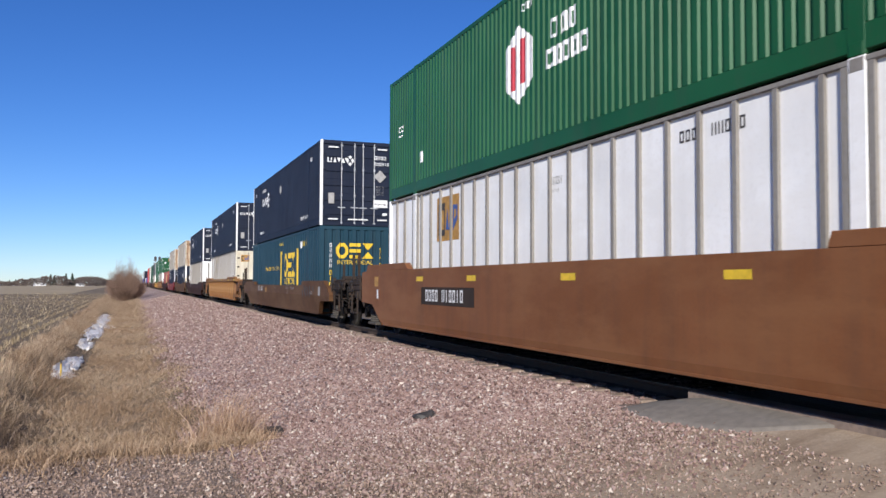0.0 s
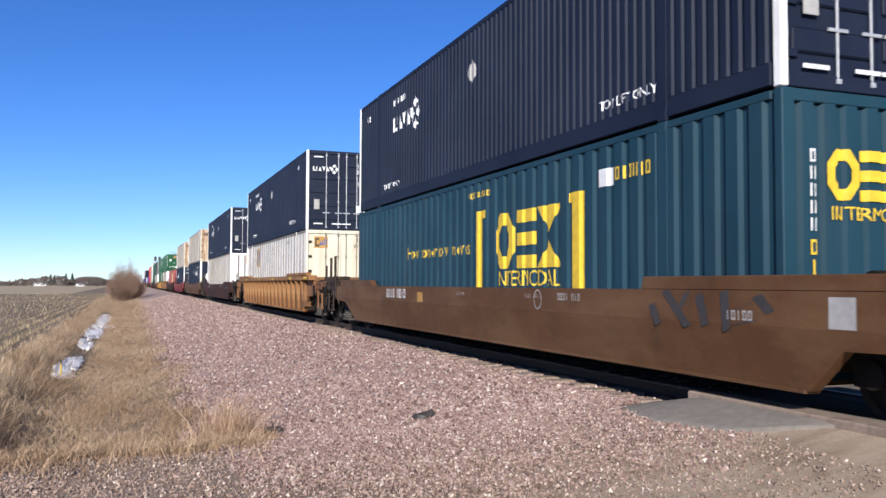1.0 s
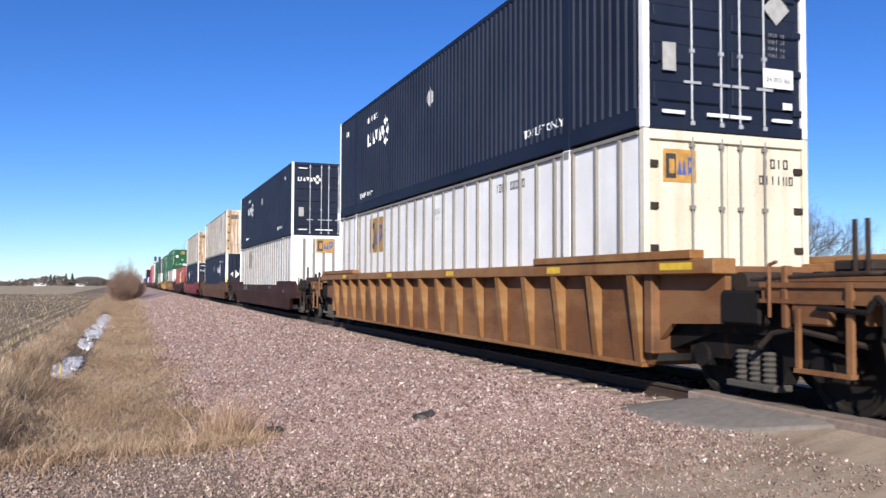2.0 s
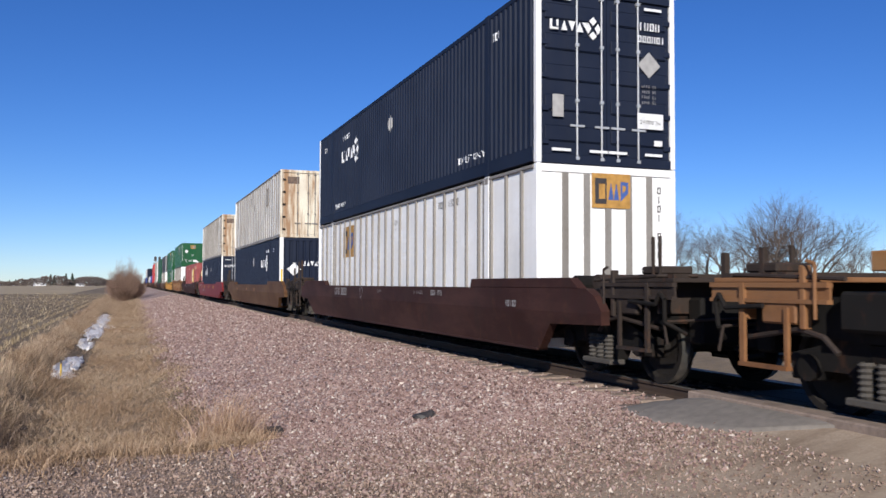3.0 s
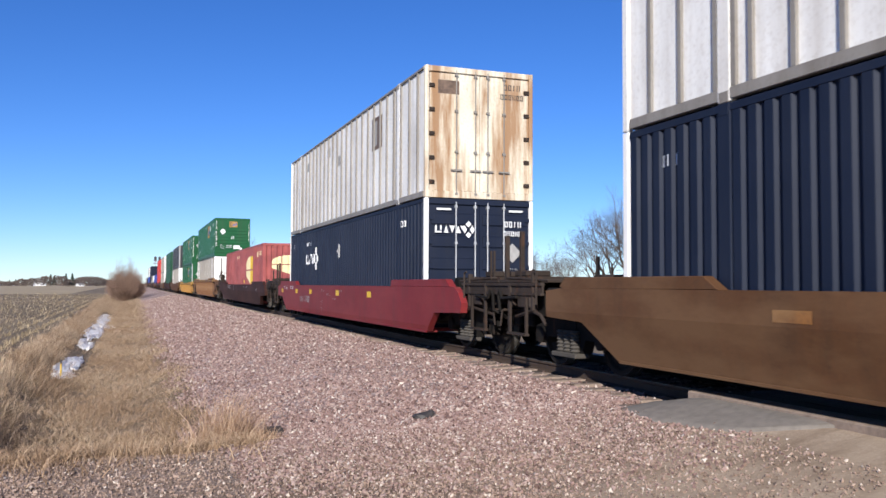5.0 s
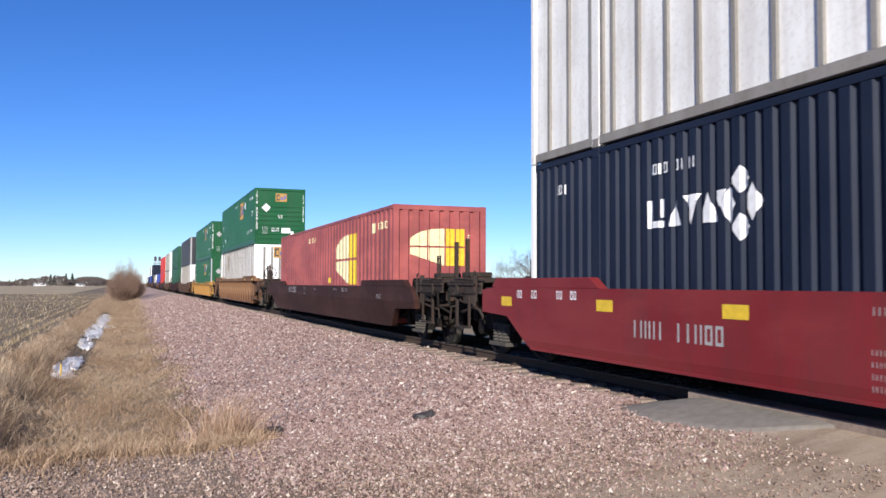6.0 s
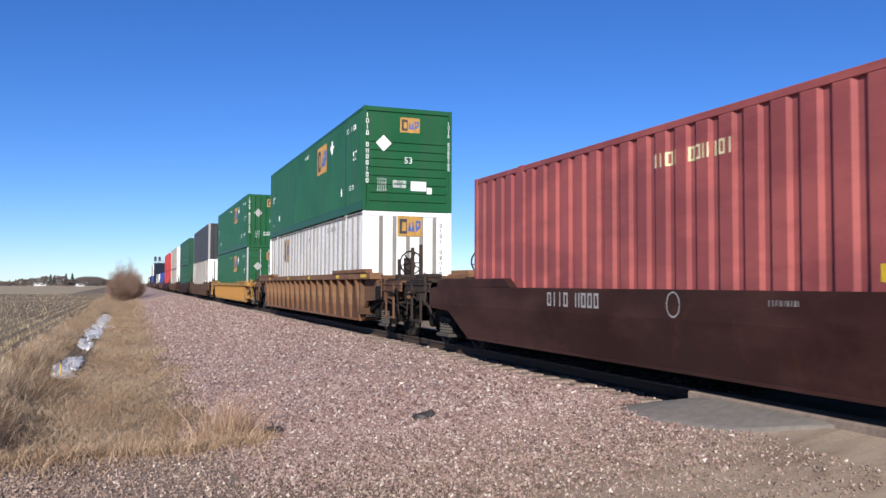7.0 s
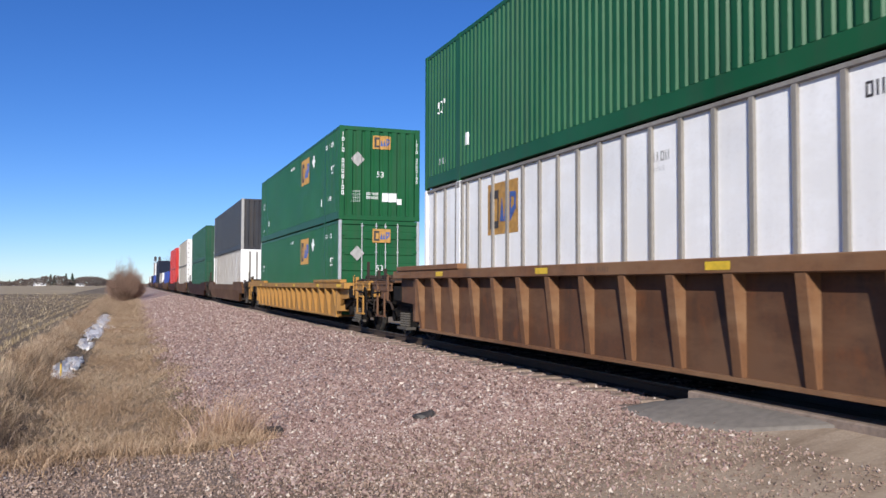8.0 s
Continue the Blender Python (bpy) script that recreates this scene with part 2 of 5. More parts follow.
def gravel_material(name, tones, scale, pit=0.5, patch=None, sand=None):
    """Crushed stone: a cell for each stone with its own tone and dark gaps between."""
    m, t, b = shader(name)
    tc = t.nodes.new("ShaderNodeTexCoord")
    v = t.nodes.new("ShaderNodeTexVoronoi")
    v.inputs["Scale"].default_value = scale
    link(t, tc.outputs["Object"], v.inputs["Vector"])
    sep = t.nodes.new("ShaderNodeSeparateColor")
    link(t, v.outputs["Color"], sep.inputs["Color"])
    c = ramp(t, sep.outputs["Red"], tones)
    gap = ramp(t, v.outputs["Distance"], [(0.30, (0, 0, 0)), (0.62, (pit, pit, pit))])
    c = mix(t, gap, c, tuple(x * 0.28 for x in tones[0][1]))
    big = ramp(t, noise_node(t, 0.9, 4), [(0.35, (0.82, 0.82, 0.82)), (0.65, (1.08, 1.05, 1.02))])
    c = mix(t, 1.0, c, big, "MULTIPLY")
    if patch:
        c = mix(t, ramp(t, noise_node(t, 0.55, 5, (0.5, 1.4, 1)), [(0.50, (0, 0, 0)), (0.62, (0.8, 0.8, 0.8))]), c, patch)
    if sand:
        # fine sand worn into the wheel track along the crossing
        xyz = t.nodes.new("ShaderNodeSeparateXYZ")
        link(t, tc.outputs["Object"], xyz.inputs[0])
        acc = None
        for sock, k, add in ((xyz.outputs["X"], 0.45, 4.3), (xyz.outputs["Y"], -1.0, 0.0), (noise_node(t, 0.8, 5), 1.6, 0.0)):
            ma = t.nodes.new("ShaderNodeMath")
            ma.operation = "MULTIPLY_ADD"
            link(t, sock, ma.inputs[0])
            ma.inputs[1].default_value, ma.inputs[2].default_value = k, add
            if acc is not None:
                link(t, acc, ma.inputs[2])
            acc = ma.outputs[0]
        c = mix(t, ramp(t, acc, [(0.2, (0, 0, 0)), (1.1, (0.6, 0.6, 0.6))]), c, sand)
        # damp brown earth in blotches along the ruts
        c = mix(t, ramp(t, noise_node(t, 0.9, 6, (0.45, 1.6, 1), 0.6), [(0.49, (0, 0, 0)), (0.61, (0.7, 0.7, 0.7))]), c, (0.16, 0.105, 0.066))
    link(t, c, b.inputs["Base Color"])
    b.inputs["Roughness"].default_value = 0.9
    inv = t.nodes.new("ShaderNodeMath")
    inv.operation = "SUBTRACT"
    inv.inputs[0].default_value = 1.0
    link(t, v.outputs["Distance"], inv.inputs[1])
    bump(t, b, inv.outputs[0], 0.4 if sand else 0.9, 0.005 if sand else 0.03)
    return m


SOIL = soil_material()
BALLAST = gravel_material("pink_ballast", [(0.0, (0.22, 0.142, 0.127)), (0.45, (0.365, 0.256, 0.23)), (0.75, (0.44, 0.325, 0.295)), (1.0, (0.60, 0.52, 0.48))], 21, 0.15)
PALE_STUBBLE = plain("pale_mown_field", (0.36, 0.275, 0.165), 0.95, vary=0.2, scale=0.08)
DARK_BED = gravel_material("oily_track_bed", [(0.0, (0.035, 0.027, 0.024)), (0.5, (0.075, 0.058, 0.052)), (1.0, (0.15, 0.12, 0.11))], 21, 0.4)
ROAD_GRAVEL = gravel_material("road_gravel", [(0.0, (0.18, 0.123, 0.095)), (0.5, (0.30, 0.216, 0.17)), (1.0, (0.45, 0.355, 0.29))], 48, 0.3, (0.26, 0.19, 0.14), (0.42, 0.33, 0.235))


def ground():
    xs = sorted(graded(-3000, 3000, -5.0, 20.0, 0.5, 1.22) + [6.3, 6.46, 8.04, 8.2])
    ys = graded(-400, 3500, -8.0, 40.0, 0.7, 1.16)
    tagged(sheet("ground", xs, ys, SOIL, -0.03), "brown harvested corn field soil with dry grass verge", "ground")
    bx = list(np.arange(1.1, 5.3, 0.3)) + list(np.arange(5.45, 13.4, 0.55))
    tagged(sheet("ballast_bed", bx, graded(8.4, 900, 8.4, 60.0, 0.6, 1.15), BALLAST, 0.02, 0.25), "bed of pink crushed quartzite ballast under the track", "ballast")
    # a darker strip of ballast along the rails
    tagged(sheet("track_bed", [5.98, 6.4, 7.25, 8.1, 8.6], graded(8.4, 900, 8.4, 40.0, 1.0, 1.2), DARK_BED, 0.032, 0.05), "oil-darkened ballast between the rails", "track bed")
    tagged(sheet("far_field", graded(-1500, -4.5, -30, -4.5, 6.0, 1.3), graded(165, 2200, 165, 300, 12.0, 1.3), PALE_STUBBLE, 0.0, 0.2), "pale tan mown field far beyond the stubble", "field")
    rx = sorted(graded(-40, 40, -6, 6, 0.4, 1.2) + [5.2, 5.9, 6.3, 6.42, 6.46, 8.04, 8.08, 9.0])
    tagged(sheet("road", rx, list(np.arange(-5.5, 9.7, 0.4)), ROAD_GRAVEL, 0.015, 0.2), "tan gravel road leading over the crossing", "gravel road")


ground()

# ---- track ----
TIE_WOOD = paint("weathered_tie_wood", (0.27, 0.205, 0.165), 0.9, (0.08, 0.06, 0.05), 0.5)
# a much darker wood than the ties, for the panels between the rails
DARK_WOOD = paint("oily_panel_wood", (0.055, 0.045, 0.038), 0.85, (0.03, 0.025, 0.02), 0.5)
ASPHALT = plain("grey_asphalt", (0.185, 0.162, 0.140), 0.95, vary=0.16, scale=9)
RAIL_TOP = plain("dull_running_steel", (0.16, 0.15, 0.14), 0.5, 0.6)
RAIL_RUST = plain("rusty_rail", (0.045, 0.027, 0.018), 0.85, 0.0)


def rail(x):
    base = tagged(new("rail"), "rust-brown steel rail with a bright running surface", "rail", "rails of the track")
    base.location = (x, 0, 0)
    prof = [(-0.07, -0.17), (0.07, -0.17), (0.07, -0.155), (0.012, -0.13), (0.012, -0.05), (0.036, -0.035), (0.036, -0.004), (-0.036, -0.004), (-0.036, -0.035), (-0.012, -0.05), (-0.012, -0.13), (-0.07, -0.155)]
    bm = bmesh.new()
    a = [bm.verts.new((px, -120, pz)) for px, pz in prof]
    b = [bm.verts.new((px, 900, pz)) for px, pz in prof]
    for k in range(len(prof)):
        bm.faces.new((a[k], a[(k + 1) % len(prof)], b[(k + 1) % len(prof)], b[k]))
    part("rail_body", bm, RAIL_RUST, base)
    bar("running_surface", (-0.034, 0.034, -120, 900, -0.004, 0.0), RAIL_TOP, base, "polished steel top")


def ties():
    rnd = random.Random(3)
    meshes = []
    for k in range(5):
        bm = bmesh.new()
        box(bm, -1.38, 1.38, -0.115, 0.115, -0.36, -0.150)
        bmesh.ops.bevel(bm, geom=bm.edges[:], offset=0.018, segments=1, affect="EDGES")
        for v in bm.verts:
            v.co += Vector((rnd.uniform(-0.02, 0.02), rnd.uniform(-0.012, 0.012), rnd.uniform(-0.008, 0.0)))
        meshes.append(mesh_of("tie", bm, TIE_WOOD))
    track = tagged(new("track_ties"), "grey-brown weathered wooden railway ties", "railway ties", kind="structure")
    for k in range(231):
        y = 8.52 + k * 0.535
        ob = new("tie", rnd.choice(meshes))
        ob.parent = track
        ob.location = (TRACK_X + rnd.uniform(-0.10, 0.10), y + rnd.uniform(-0.04, 0.04), rnd.uniform(-0.01, 0.01))
        ob.rotation_euler = (0, rnd.uniform(-0.008, 0.008), rnd.uniform(-0.02, 0.02))
    bm = bmesh.new()
    for k in range(560):
        y = 9.0 + 230 * 0.535 + k * 0.535
        box(bm, TRACK_X - 1.38, TRACK_X + 1.38, y - 0.115, y + 0.115, -0.3, -0.150)
    tagged(part("far_ties", bm, TIE_WOOD, track), kind="stuff")


def crossing():
    # asphalt apron, widest beside the end of the timber, worn out to a ragged edge
    n, m = 60, 16
    rim_y = [-4, 5.2, 5.7, 6.0, 6.3, 6.95, 7.6, 8.2, 8.45, 8.6, 8.8]
    rim_x = [6.30, 6.28, 6.12, 5.85, 5.48, 5.22, 5.12, 5.20, 5.34, 5.66, 6.05]
    vs, fs = [], []
    for j in range(m + 1):
        for i in range(n + 1):
            w, y = j / m, -4.0 + 12.8 * i / n
            x0 = float(np.interp(y, rim_y, rim_x)) + 0.03 * math.sin(y * 7.3) + 0.025 * math.sin(y * 13.1 + 1)
            x = x0 + (6.44 - x0) * w
            g = float(heights(np.array(x), np.array(y)))
            z = g + 0.035 + 0.03 * math.sin(math.pi * w)
            if i in (0, n) or j == 0:
                z = g - 0.06
            vs.append((x, y, min(z, 0.055)))
            if i < n and j < m:
                k = j * (n + 1) + i
                fs.append((k, k + 1, k + n + 2, k + n + 1))
    tagged(new("crossing_apron", from_arrays("crossing_apron", vs, fs, ASPHALT, True)), "grey asphalt apron rising to the rails at the crossing", "asphalt apron", kind="structure")
    deck = tagged(new("crossing_panels"), "weathered timber crossing panels beside the rails", "crossing panels", kind="structure")
    for x0, x1 in ((6.64, 6.98), (7.0, 7.5), (7.52, 7.86), (8.07, 8.48)):
        bar("crossing_panel", (x0, x1, -4.2, 8.3, -0.18, -0.012), DARK_WOOD, deck, bevel=0.012)
    bar("crossing_panel", (5.96, 6.24, 4.0, 8.02, -0.18, 0.075), TIE_WOOD, deck, bevel=0.015)


rail(TRACK_X - 0.7525)
rail(TRACK_X + 0.7525)
ties()
crossing()

# ---- shipping containers ----
LEN, WID, HGT = 16.15, 2.59, 2.896
HALF = WID / 2
POST = 1.98  # lifting posts stand this far from the ends


class Waves:
    """The corrugation of a panel between two ends: breakpoints and depth below the outer face."""

    def __init__(self, lo, hi, pitch, depth):
        n = max(1, round((hi - lo) / pitch))
        self.depth, p = depth, (hi - lo) / n
        self.pts = []
        for k in range(n):
            a = lo + k * p
            self.pts += [(a, depth), (a + 0.22 * p, depth), (a + 0.34 * p, 0), (a + 0.86 * p, 0)]
        self.pts.append((hi, depth))
        self.s = [q for q, _ in self.pts]
        self.d = [q for _, q in self.pts]

    def at(self, s):
        return float(np.interp(s, self.s, self.d))


def wave_panel(bm, waves, lo, hi, place):
    """place(s, depth, height) gives the vertex."""
    row = [(bm.verts.new(place(s, d, lo)), bm.verts.new(place(s, d, hi))) for s, d in zip(waves.s, waves.d)]
    for (a, b), (c, e) in zip(row, row[1:]):
        if (a.co - c.co).length > 1e-5:
            bm.faces.new((a, c, e, b))


def flat_rect(bm, u0, u1, v0, v1):
    bm.faces.new([bm.verts.new((u, v, 0)) for u, v in ((u0, v0), (u1, v0), (u1, v1), (u0, v1))])


def flat_poly(bm, pts):
    bm.faces.new([bm.verts.new((u, v, 0)) for u, v in pts])


def flat_ring(bm, outer, inner):
    a = [bm.verts.new((u, v, 0)) for u, v in outer]
    b = [bm.verts.new((u, v, 0)) for u, v in inner]
    n = len(a)
    for k in range(n):
        bm.faces.new((a[k], a[(k + 1) % n], b[(k + 1) % n], b[k]))


def flat_text(bm, text, u, v, size):
    cu = bpy.data.curves.new("lettering", "FONT")
    cu.body, cu.size, cu.align_x, cu.align_y = text, size, "CENTER", "CENTER"
    cu.resolution_u = 2
    ob = bpy.data.objects.new("lettering", cu)
    scene.collection.objects.link(ob)
    bpy.context.view_layer.update()
    me = bpy.data.meshes.new_from_object(ob.evaluated_get(bpy.context.evaluated_depsgraph_get()))
    n0 = len(bm.verts)
    bm.from_mesh(me)
    bm.verts.ensure_lookup_table()
    for w in bm.verts[n0:]:
        w.co.x += u
        w.co.y += v
    bpy.data.objects.remove(ob)
    bpy.data.meshes.remove(me)
    bpy.data.curves.remove(cu)


def decal(name, bm, material, parent, side, s, z, waves=None, off=0.004, label="", face=HALF, split=False):
    """Lay a flat drawing on a side or end: side 'L' (towards -x) or 'E' (the end towards -y)."""
    if waves is not None:
        lo, hi = min(v.co.x for v in bm.verts), max(v.co.x for v in bm.verts)
        for q in waves.s:
            u = (s - q) if side == "L" else (q - s)
            if lo + 1e-4 < u < hi - 1e-4:
                bmesh.ops.bisect_plane(bm, geom=bm.verts[:] + bm.edges[:] + bm.faces[:], plane_co=(u, 0, 0), plane_no=(1, 0, 0), dist=1e-6)
    for w in bm.verts:
        u, v = w.co.x, w.co.y
        if side == "L":
            d = waves.at(s - u) if waves else 0
            w.co = (-face - off + d, s - u, z + v)
        else:
            d = waves.at(s + u) if waves else 0
            w.co = (s + u, -off + d, z + v)
    want = Vector((-1, 0, 0)) if side == "L" else Vector((0, -1, 0))
    for f in bm.faces:
        f.normal_update()
        if f.normal.dot(want) < 0:
            f.normal_flip()
    groups = [list(bm.faces)]
    if split:
        groups, seen = [], set()
        for f in bm.faces:
            if f in seen:
                continue
            seen.add(f)
            pool, todo = [], [f]
            while todo:
                g = todo.pop()
                pool.append(g)
                for h in {q for e in g.edges for q in e.link_faces} - seen:
                    seen.add(h)
                    todo.append(h)
            groups.append(pool)
    for pool in groups:
        index = {v: k for k, v in enumerate(dict.fromkeys(v for f in pool for v in f.verts))}
        ob = new(name, from_arrays(name, [v.co[:] for v in index], [[index[v] for v in f.verts] for f in pool], material))
        ob.parent = parent
        tagged(ob, label)
    bm.free()
    return ob


SHARED = {}


def container(kind, color, label, group_z, end="doors", posts=None, pitch=0.24, door=None):
    """A 53-foot container. kind: 'waves' (corrugated sides) or 'plates' (flat sheets with outside posts). Base at z = 0, near end at y = 0."""
    ob = tagged(new("shipping_container"), label, "container", "containers on the train")
    posts = posts or color
    door = door or color
    key = (kind, end, color.name, posts.name, pitch, door.name)
    ob["base"] = group_z
    if key not in SHARED:
        SHARED[key] = container_meshes(kind, color, end, posts, pitch, door)
    for name, me, lab in SHARED[key]:
        part(name, me, None, ob, lab)
    return ob


def container_meshes(kind, color, end, posts, pitch, door):
    out = []

    def add(name, fill, material, lab="", bevel=0.0):
        bm = bmesh.new()
        fill(bm)
        if bevel:
            bmesh.ops.bevel(bm, geom=bm.edges[:], offset=bevel, segments=1, affect="EDGES")
        out.append((name, mesh_of(name, bm, material), lab))

    low, high = 0.27, HGT - (0.10 if kind == "waves" else 0.065)
    side_w = Waves(0.16, LEN - 0.16, pitch, 0.028 if pitch < 0.2 else 0.04)
    end_w = Waves(-HALF + 0.16, HALF - 0.16, 0.27, 0.045)
    for sg in (-1, 1):
        if kind == "waves":
            def side(bm, sg=sg):
                wave_panel(bm, side_w, low, high, lambda s, d, z: (sg * (HALF - d), s, z))
            add("side_panel", side, color)
            add("lower_rail", lambda bm, sg=sg: box(bm, sg * HALF, sg * (HALF - 0.10), 0.16, LEN - 0.16, 0.03, low), color, bevel=0.008)
        else:
            add("side_panel", lambda bm, sg=sg: box(bm, sg * (HALF - 0.045), sg * (HALF - 0.085), 0.1, LEN - 0.1, 0.12, high), color)
            add("lower_rail", lambda bm, sg=sg: box(bm, sg * HALF, sg * (HALF - 0.10), 0.16, LEN - 0.16, 0.02, 0.15), posts, bevel=0.008)
            n = 27
            for k in range(1, n):
                y = k * LEN / n
                if min(abs(y - POST), abs(y - LEN + POST)) < 0.2:
                    continue

                def hat(bm, y=y, sg=sg):
                    box(bm, sg * (HALF - 0.002), sg * (HALF - 0.045), y - 0.033, y + 0.033, 0.15, high)
                add("side_post", hat, posts)
        add("upper_rail", lambda bm, sg=sg: box(bm, sg * HALF, sg * (HALF - 0.08), 0.16, LEN - 0.16, high, HGT - 0.01), color if kind == 'waves' else posts, bevel=0.008)
        for y in (POST, LEN - POST):
            add("lifting_post", lambda bm, sg=sg, y=y: box(bm, sg * (HALF + 0.004), sg * (HALF - 0.09), y - 0.10, y + 0.10, 0.0, HGT), color, bevel=0.008)
            if kind == "plates":
                for dy in (-0.15, 0.15):
                    add("side_post", lambda bm, sg=sg, y=y, dy=dy: box(bm, sg * (HALF - 0.002), sg * (HALF - 0.045), y + dy - 0.035, y + dy + 0.035, 0.15, high), posts)
            for z0 in (0.0, HGT - 0.13):
                def cast(bm, sg=sg, y=y, z0=z0):
                    box(bm, sg * (HALF + 0.008), sg * (HALF - 0.15), y - 0.085, y + 0.085, z0 - 0.012, z0 + 0.12)
                add("corner_casting", cast, posts if kind != "waves" else color, bevel=0.01)
        for y0, y1 in ((0.0, 0.12), (LEN - 0.12, LEN)):
            add("corner_post", lambda bm, sg=sg, y0=y0, y1=y1: box(bm, sg * HALF, sg * (HALF - (0.16 if end == "waves" else 0.09)), y0, y1, 0.0, HGT), posts if kind == "waves" else (door if y0 == 0 else color), bevel=0.012)
    add("roof", lambda bm: box(bm, -HALF + 0.05, HALF - 0.05, 0.05, LEN - 0.05, HGT - 0.06, HGT - 0.02), ROOF_GREY if kind == "plates" else color)
    add("floor", lambda bm: box(bm, -HALF + 0.06, HALF - 0.06, 0.05, LEN - 0.05, 0.05, 0.16), STEEL_DARK)
    add("far_end", lambda bm: box(bm, -HALF + 0.15, HALF - 0.15, LEN - 0.08, LEN - 0.03, 0.02, HGT - 0.02), color)
    add("end_header", lambda bm: box(bm, -HALF + 0.085, HALF - 0.085, 0.005, 0.14, HGT - 0.13, HGT - 0.005), door, bevel=0.008)
    add("end_sill", lambda bm: box(bm, -HALF + 0.085, HALF - 0.085, 0.005, 0.14, 0.0, 0.15), door, bevel=0.008)
    if end == "waves":
        add("end_panel", lambda bm: wave_panel(bm, end_w, 0.15, HGT - 0.13, lambda s, d, z: (s, 0.012 + d, z)), color)
    elif end == "bars":
        def bars(bm):
            box(bm, -HALF + 0.085, HALF - 0.085, 0.045, 0.08, 0.15, HGT - 0.13)
        add("end_panel", bars, color)
        for k in range(9):
            z = 0.27 + k * 0.235
            if k < 8:
                add("end_rib", lambda bm, z=z: box(bm, -HALF + 0.17, HALF - 0.17, 0.014, 0.046, z, z + 0.11), color, bevel=0.012)
    elif end == "posts":
        add("end_panel", lambda bm: box(bm, -HALF + 0.085, HALF - 0.085, 0.03, 0.07, 0.15, HGT - 0.13), color)
        for k in range(1, 6):
            x = -HALF + 0.12 + k * (WID - 0.24) / 6
            add("end_post", lambda bm, x=x: box(bm, x - 0.055, x + 0.055, 0.01, 0.031, 0.15, HGT - 0.13), posts)
    else:
        for x0, x1 in ((-HALF + 0.095, -0.006), (0.006, HALF - 0.095)):
            def leaf(bm, x0=x0, x1=x1):
                box(bm, x0, x1, 0.05, 0.09, 0.15, HGT - 0.13)
            add("door", leaf, door)
            for k in range(5 if kind == "waves" else 0):
                z = 0.36 + k * 0.49
                add("door_rib", lambda bm, x0=x0, x1=x1, z=z: box(bm, x0 + 0.06, x1 - 0.06, 0.022, 0.0505, z, z + 0.25), color, bevel=0.02)
            for f in ((0.53, 0.91) if x0 < -0.5 else (0.15, 0.48)):
                x = x0 + (x1 - x0) * f
                def lock(bm, x=x):
                    rod(bm, (x, 0.015, 0.08), (x, 0.015, HGT - 0.07), 0.015, 8)
                    for z in (0.07, HGT - 0.2, 1.0, 1.9):
                        box(bm, x - 0.032, x + 0.032, -0.008, 0.05, z, z + 0.05)
                    box(bm, x - 0.13, x + 0.13, -0.005, 0.012, 0.60, 0.635)
                add("lock_rod", lock, ROD_GREY if kind == "waves" else POST_GREY)
        for sg in (-1, 1):
            for k in range(5):
                z = 0.3 + k * 0.53
                add("hinge", lambda bm, sg=sg, z=z: box(bm, sg * (HALF - 0.02), sg * (HALF - 0.22), 0.012, 0.049, z, z + 0.085), color if kind == "waves" else GRIME, bevel=0.006)
    return out


SIDE_WAVES = {p: Waves(0.16, LEN - 0.16, p, 0.028 if p < 0.2 else 0.04) for p in (0.18, 0.195, 0.24, 0.37, 0.40)}
END_WAVES = Waves(-HALF + 0.16, HALF - 0.16, 0.27, 0.045)

# ---- well cars ----
WELL_HALF = 1.5
CAR_CACHE = {}


def cached(key, material, fill, smooth=False, bevel=0.0):
    k = (key, material.name)
    if k not in CAR_CACHE:
        bm = bmesh.new()
        fill(bm)
        if bevel:
            bmesh.ops.bevel(bm, geom=bm.edges[:], offset=bevel, segments=1, affect="EDGES")
        CAR_CACHE[k] = mesh_of(key, bm, material, smooth)
    return CAR_CACHE[k]


WHEEL_R = 0.4826


def wheelset_fill(bm):
    """Axle and two wheels about the origin."""
    for sg in (-1, 1):
        rings = []
        for x, r in ((-0.06, 0.0), (-0.06, 0.12), (-0.01, 0.16), (-0.02, 0.38), (-0.065, 0.41), (-0.065, 0.4786), (0.055, 0.4826), (0.06, 0.51), (0.085, 0.51), (0.085, 0.41), (0.02, 0.38), (0.02, 0.0)):
            rings.append([bm.verts.new((sg * (0.74 - x), max(r, 0.001) * math.cos(k * math.tau / 28), max(r, 0.001) * math.sin(k * math.tau / 28))) for k in range(28)])
        for p, q in zip(rings, rings[1:]):
            for k in range(28):
                bm.faces.new((p[k], p[(k + 1) % 28], q[(k + 1) % 28], q[k]))
    rod(bm, (-0.95, 0, 0), (0.95, 0, 0), 0.09, 12)


def sideframe_fill(bm):
    outer = [(-1.15, 0.30), (-1.15, 0.55), (-0.80, 0.62), (-0.45, 0.80), (0.45, 0.80), (0.80, 0.62), (1.15, 0.55), (1.15, 0.30), (0.80, 0.30), (0.72, 0.42), (0.42, 0.42), (0.34, 0.20), (-0.34, 0.20), (-0.42, 0.42), (-0.72, 0.42), (-0.80, 0.30)]
    prism(bm, outer, -0.09, 0.09)


def spring_fill(bm):
    rings = []
    for k in range(13):
        r, z = (0.085 if k % 2 else 0.06), 0.27 + k * 0.027
        rings.append([bm.verts.new((r * math.cos(a * math.tau / 10), r * math.sin(a * math.tau / 10), z)) for a in range(10)])
    for p, q in zip(rings, rings[1:]):
        for a in range(10):
            bm.faces.new((p[a], p[(a + 1) % 10], q[(a + 1) % 10], q[a]))


WHEELSETS = []


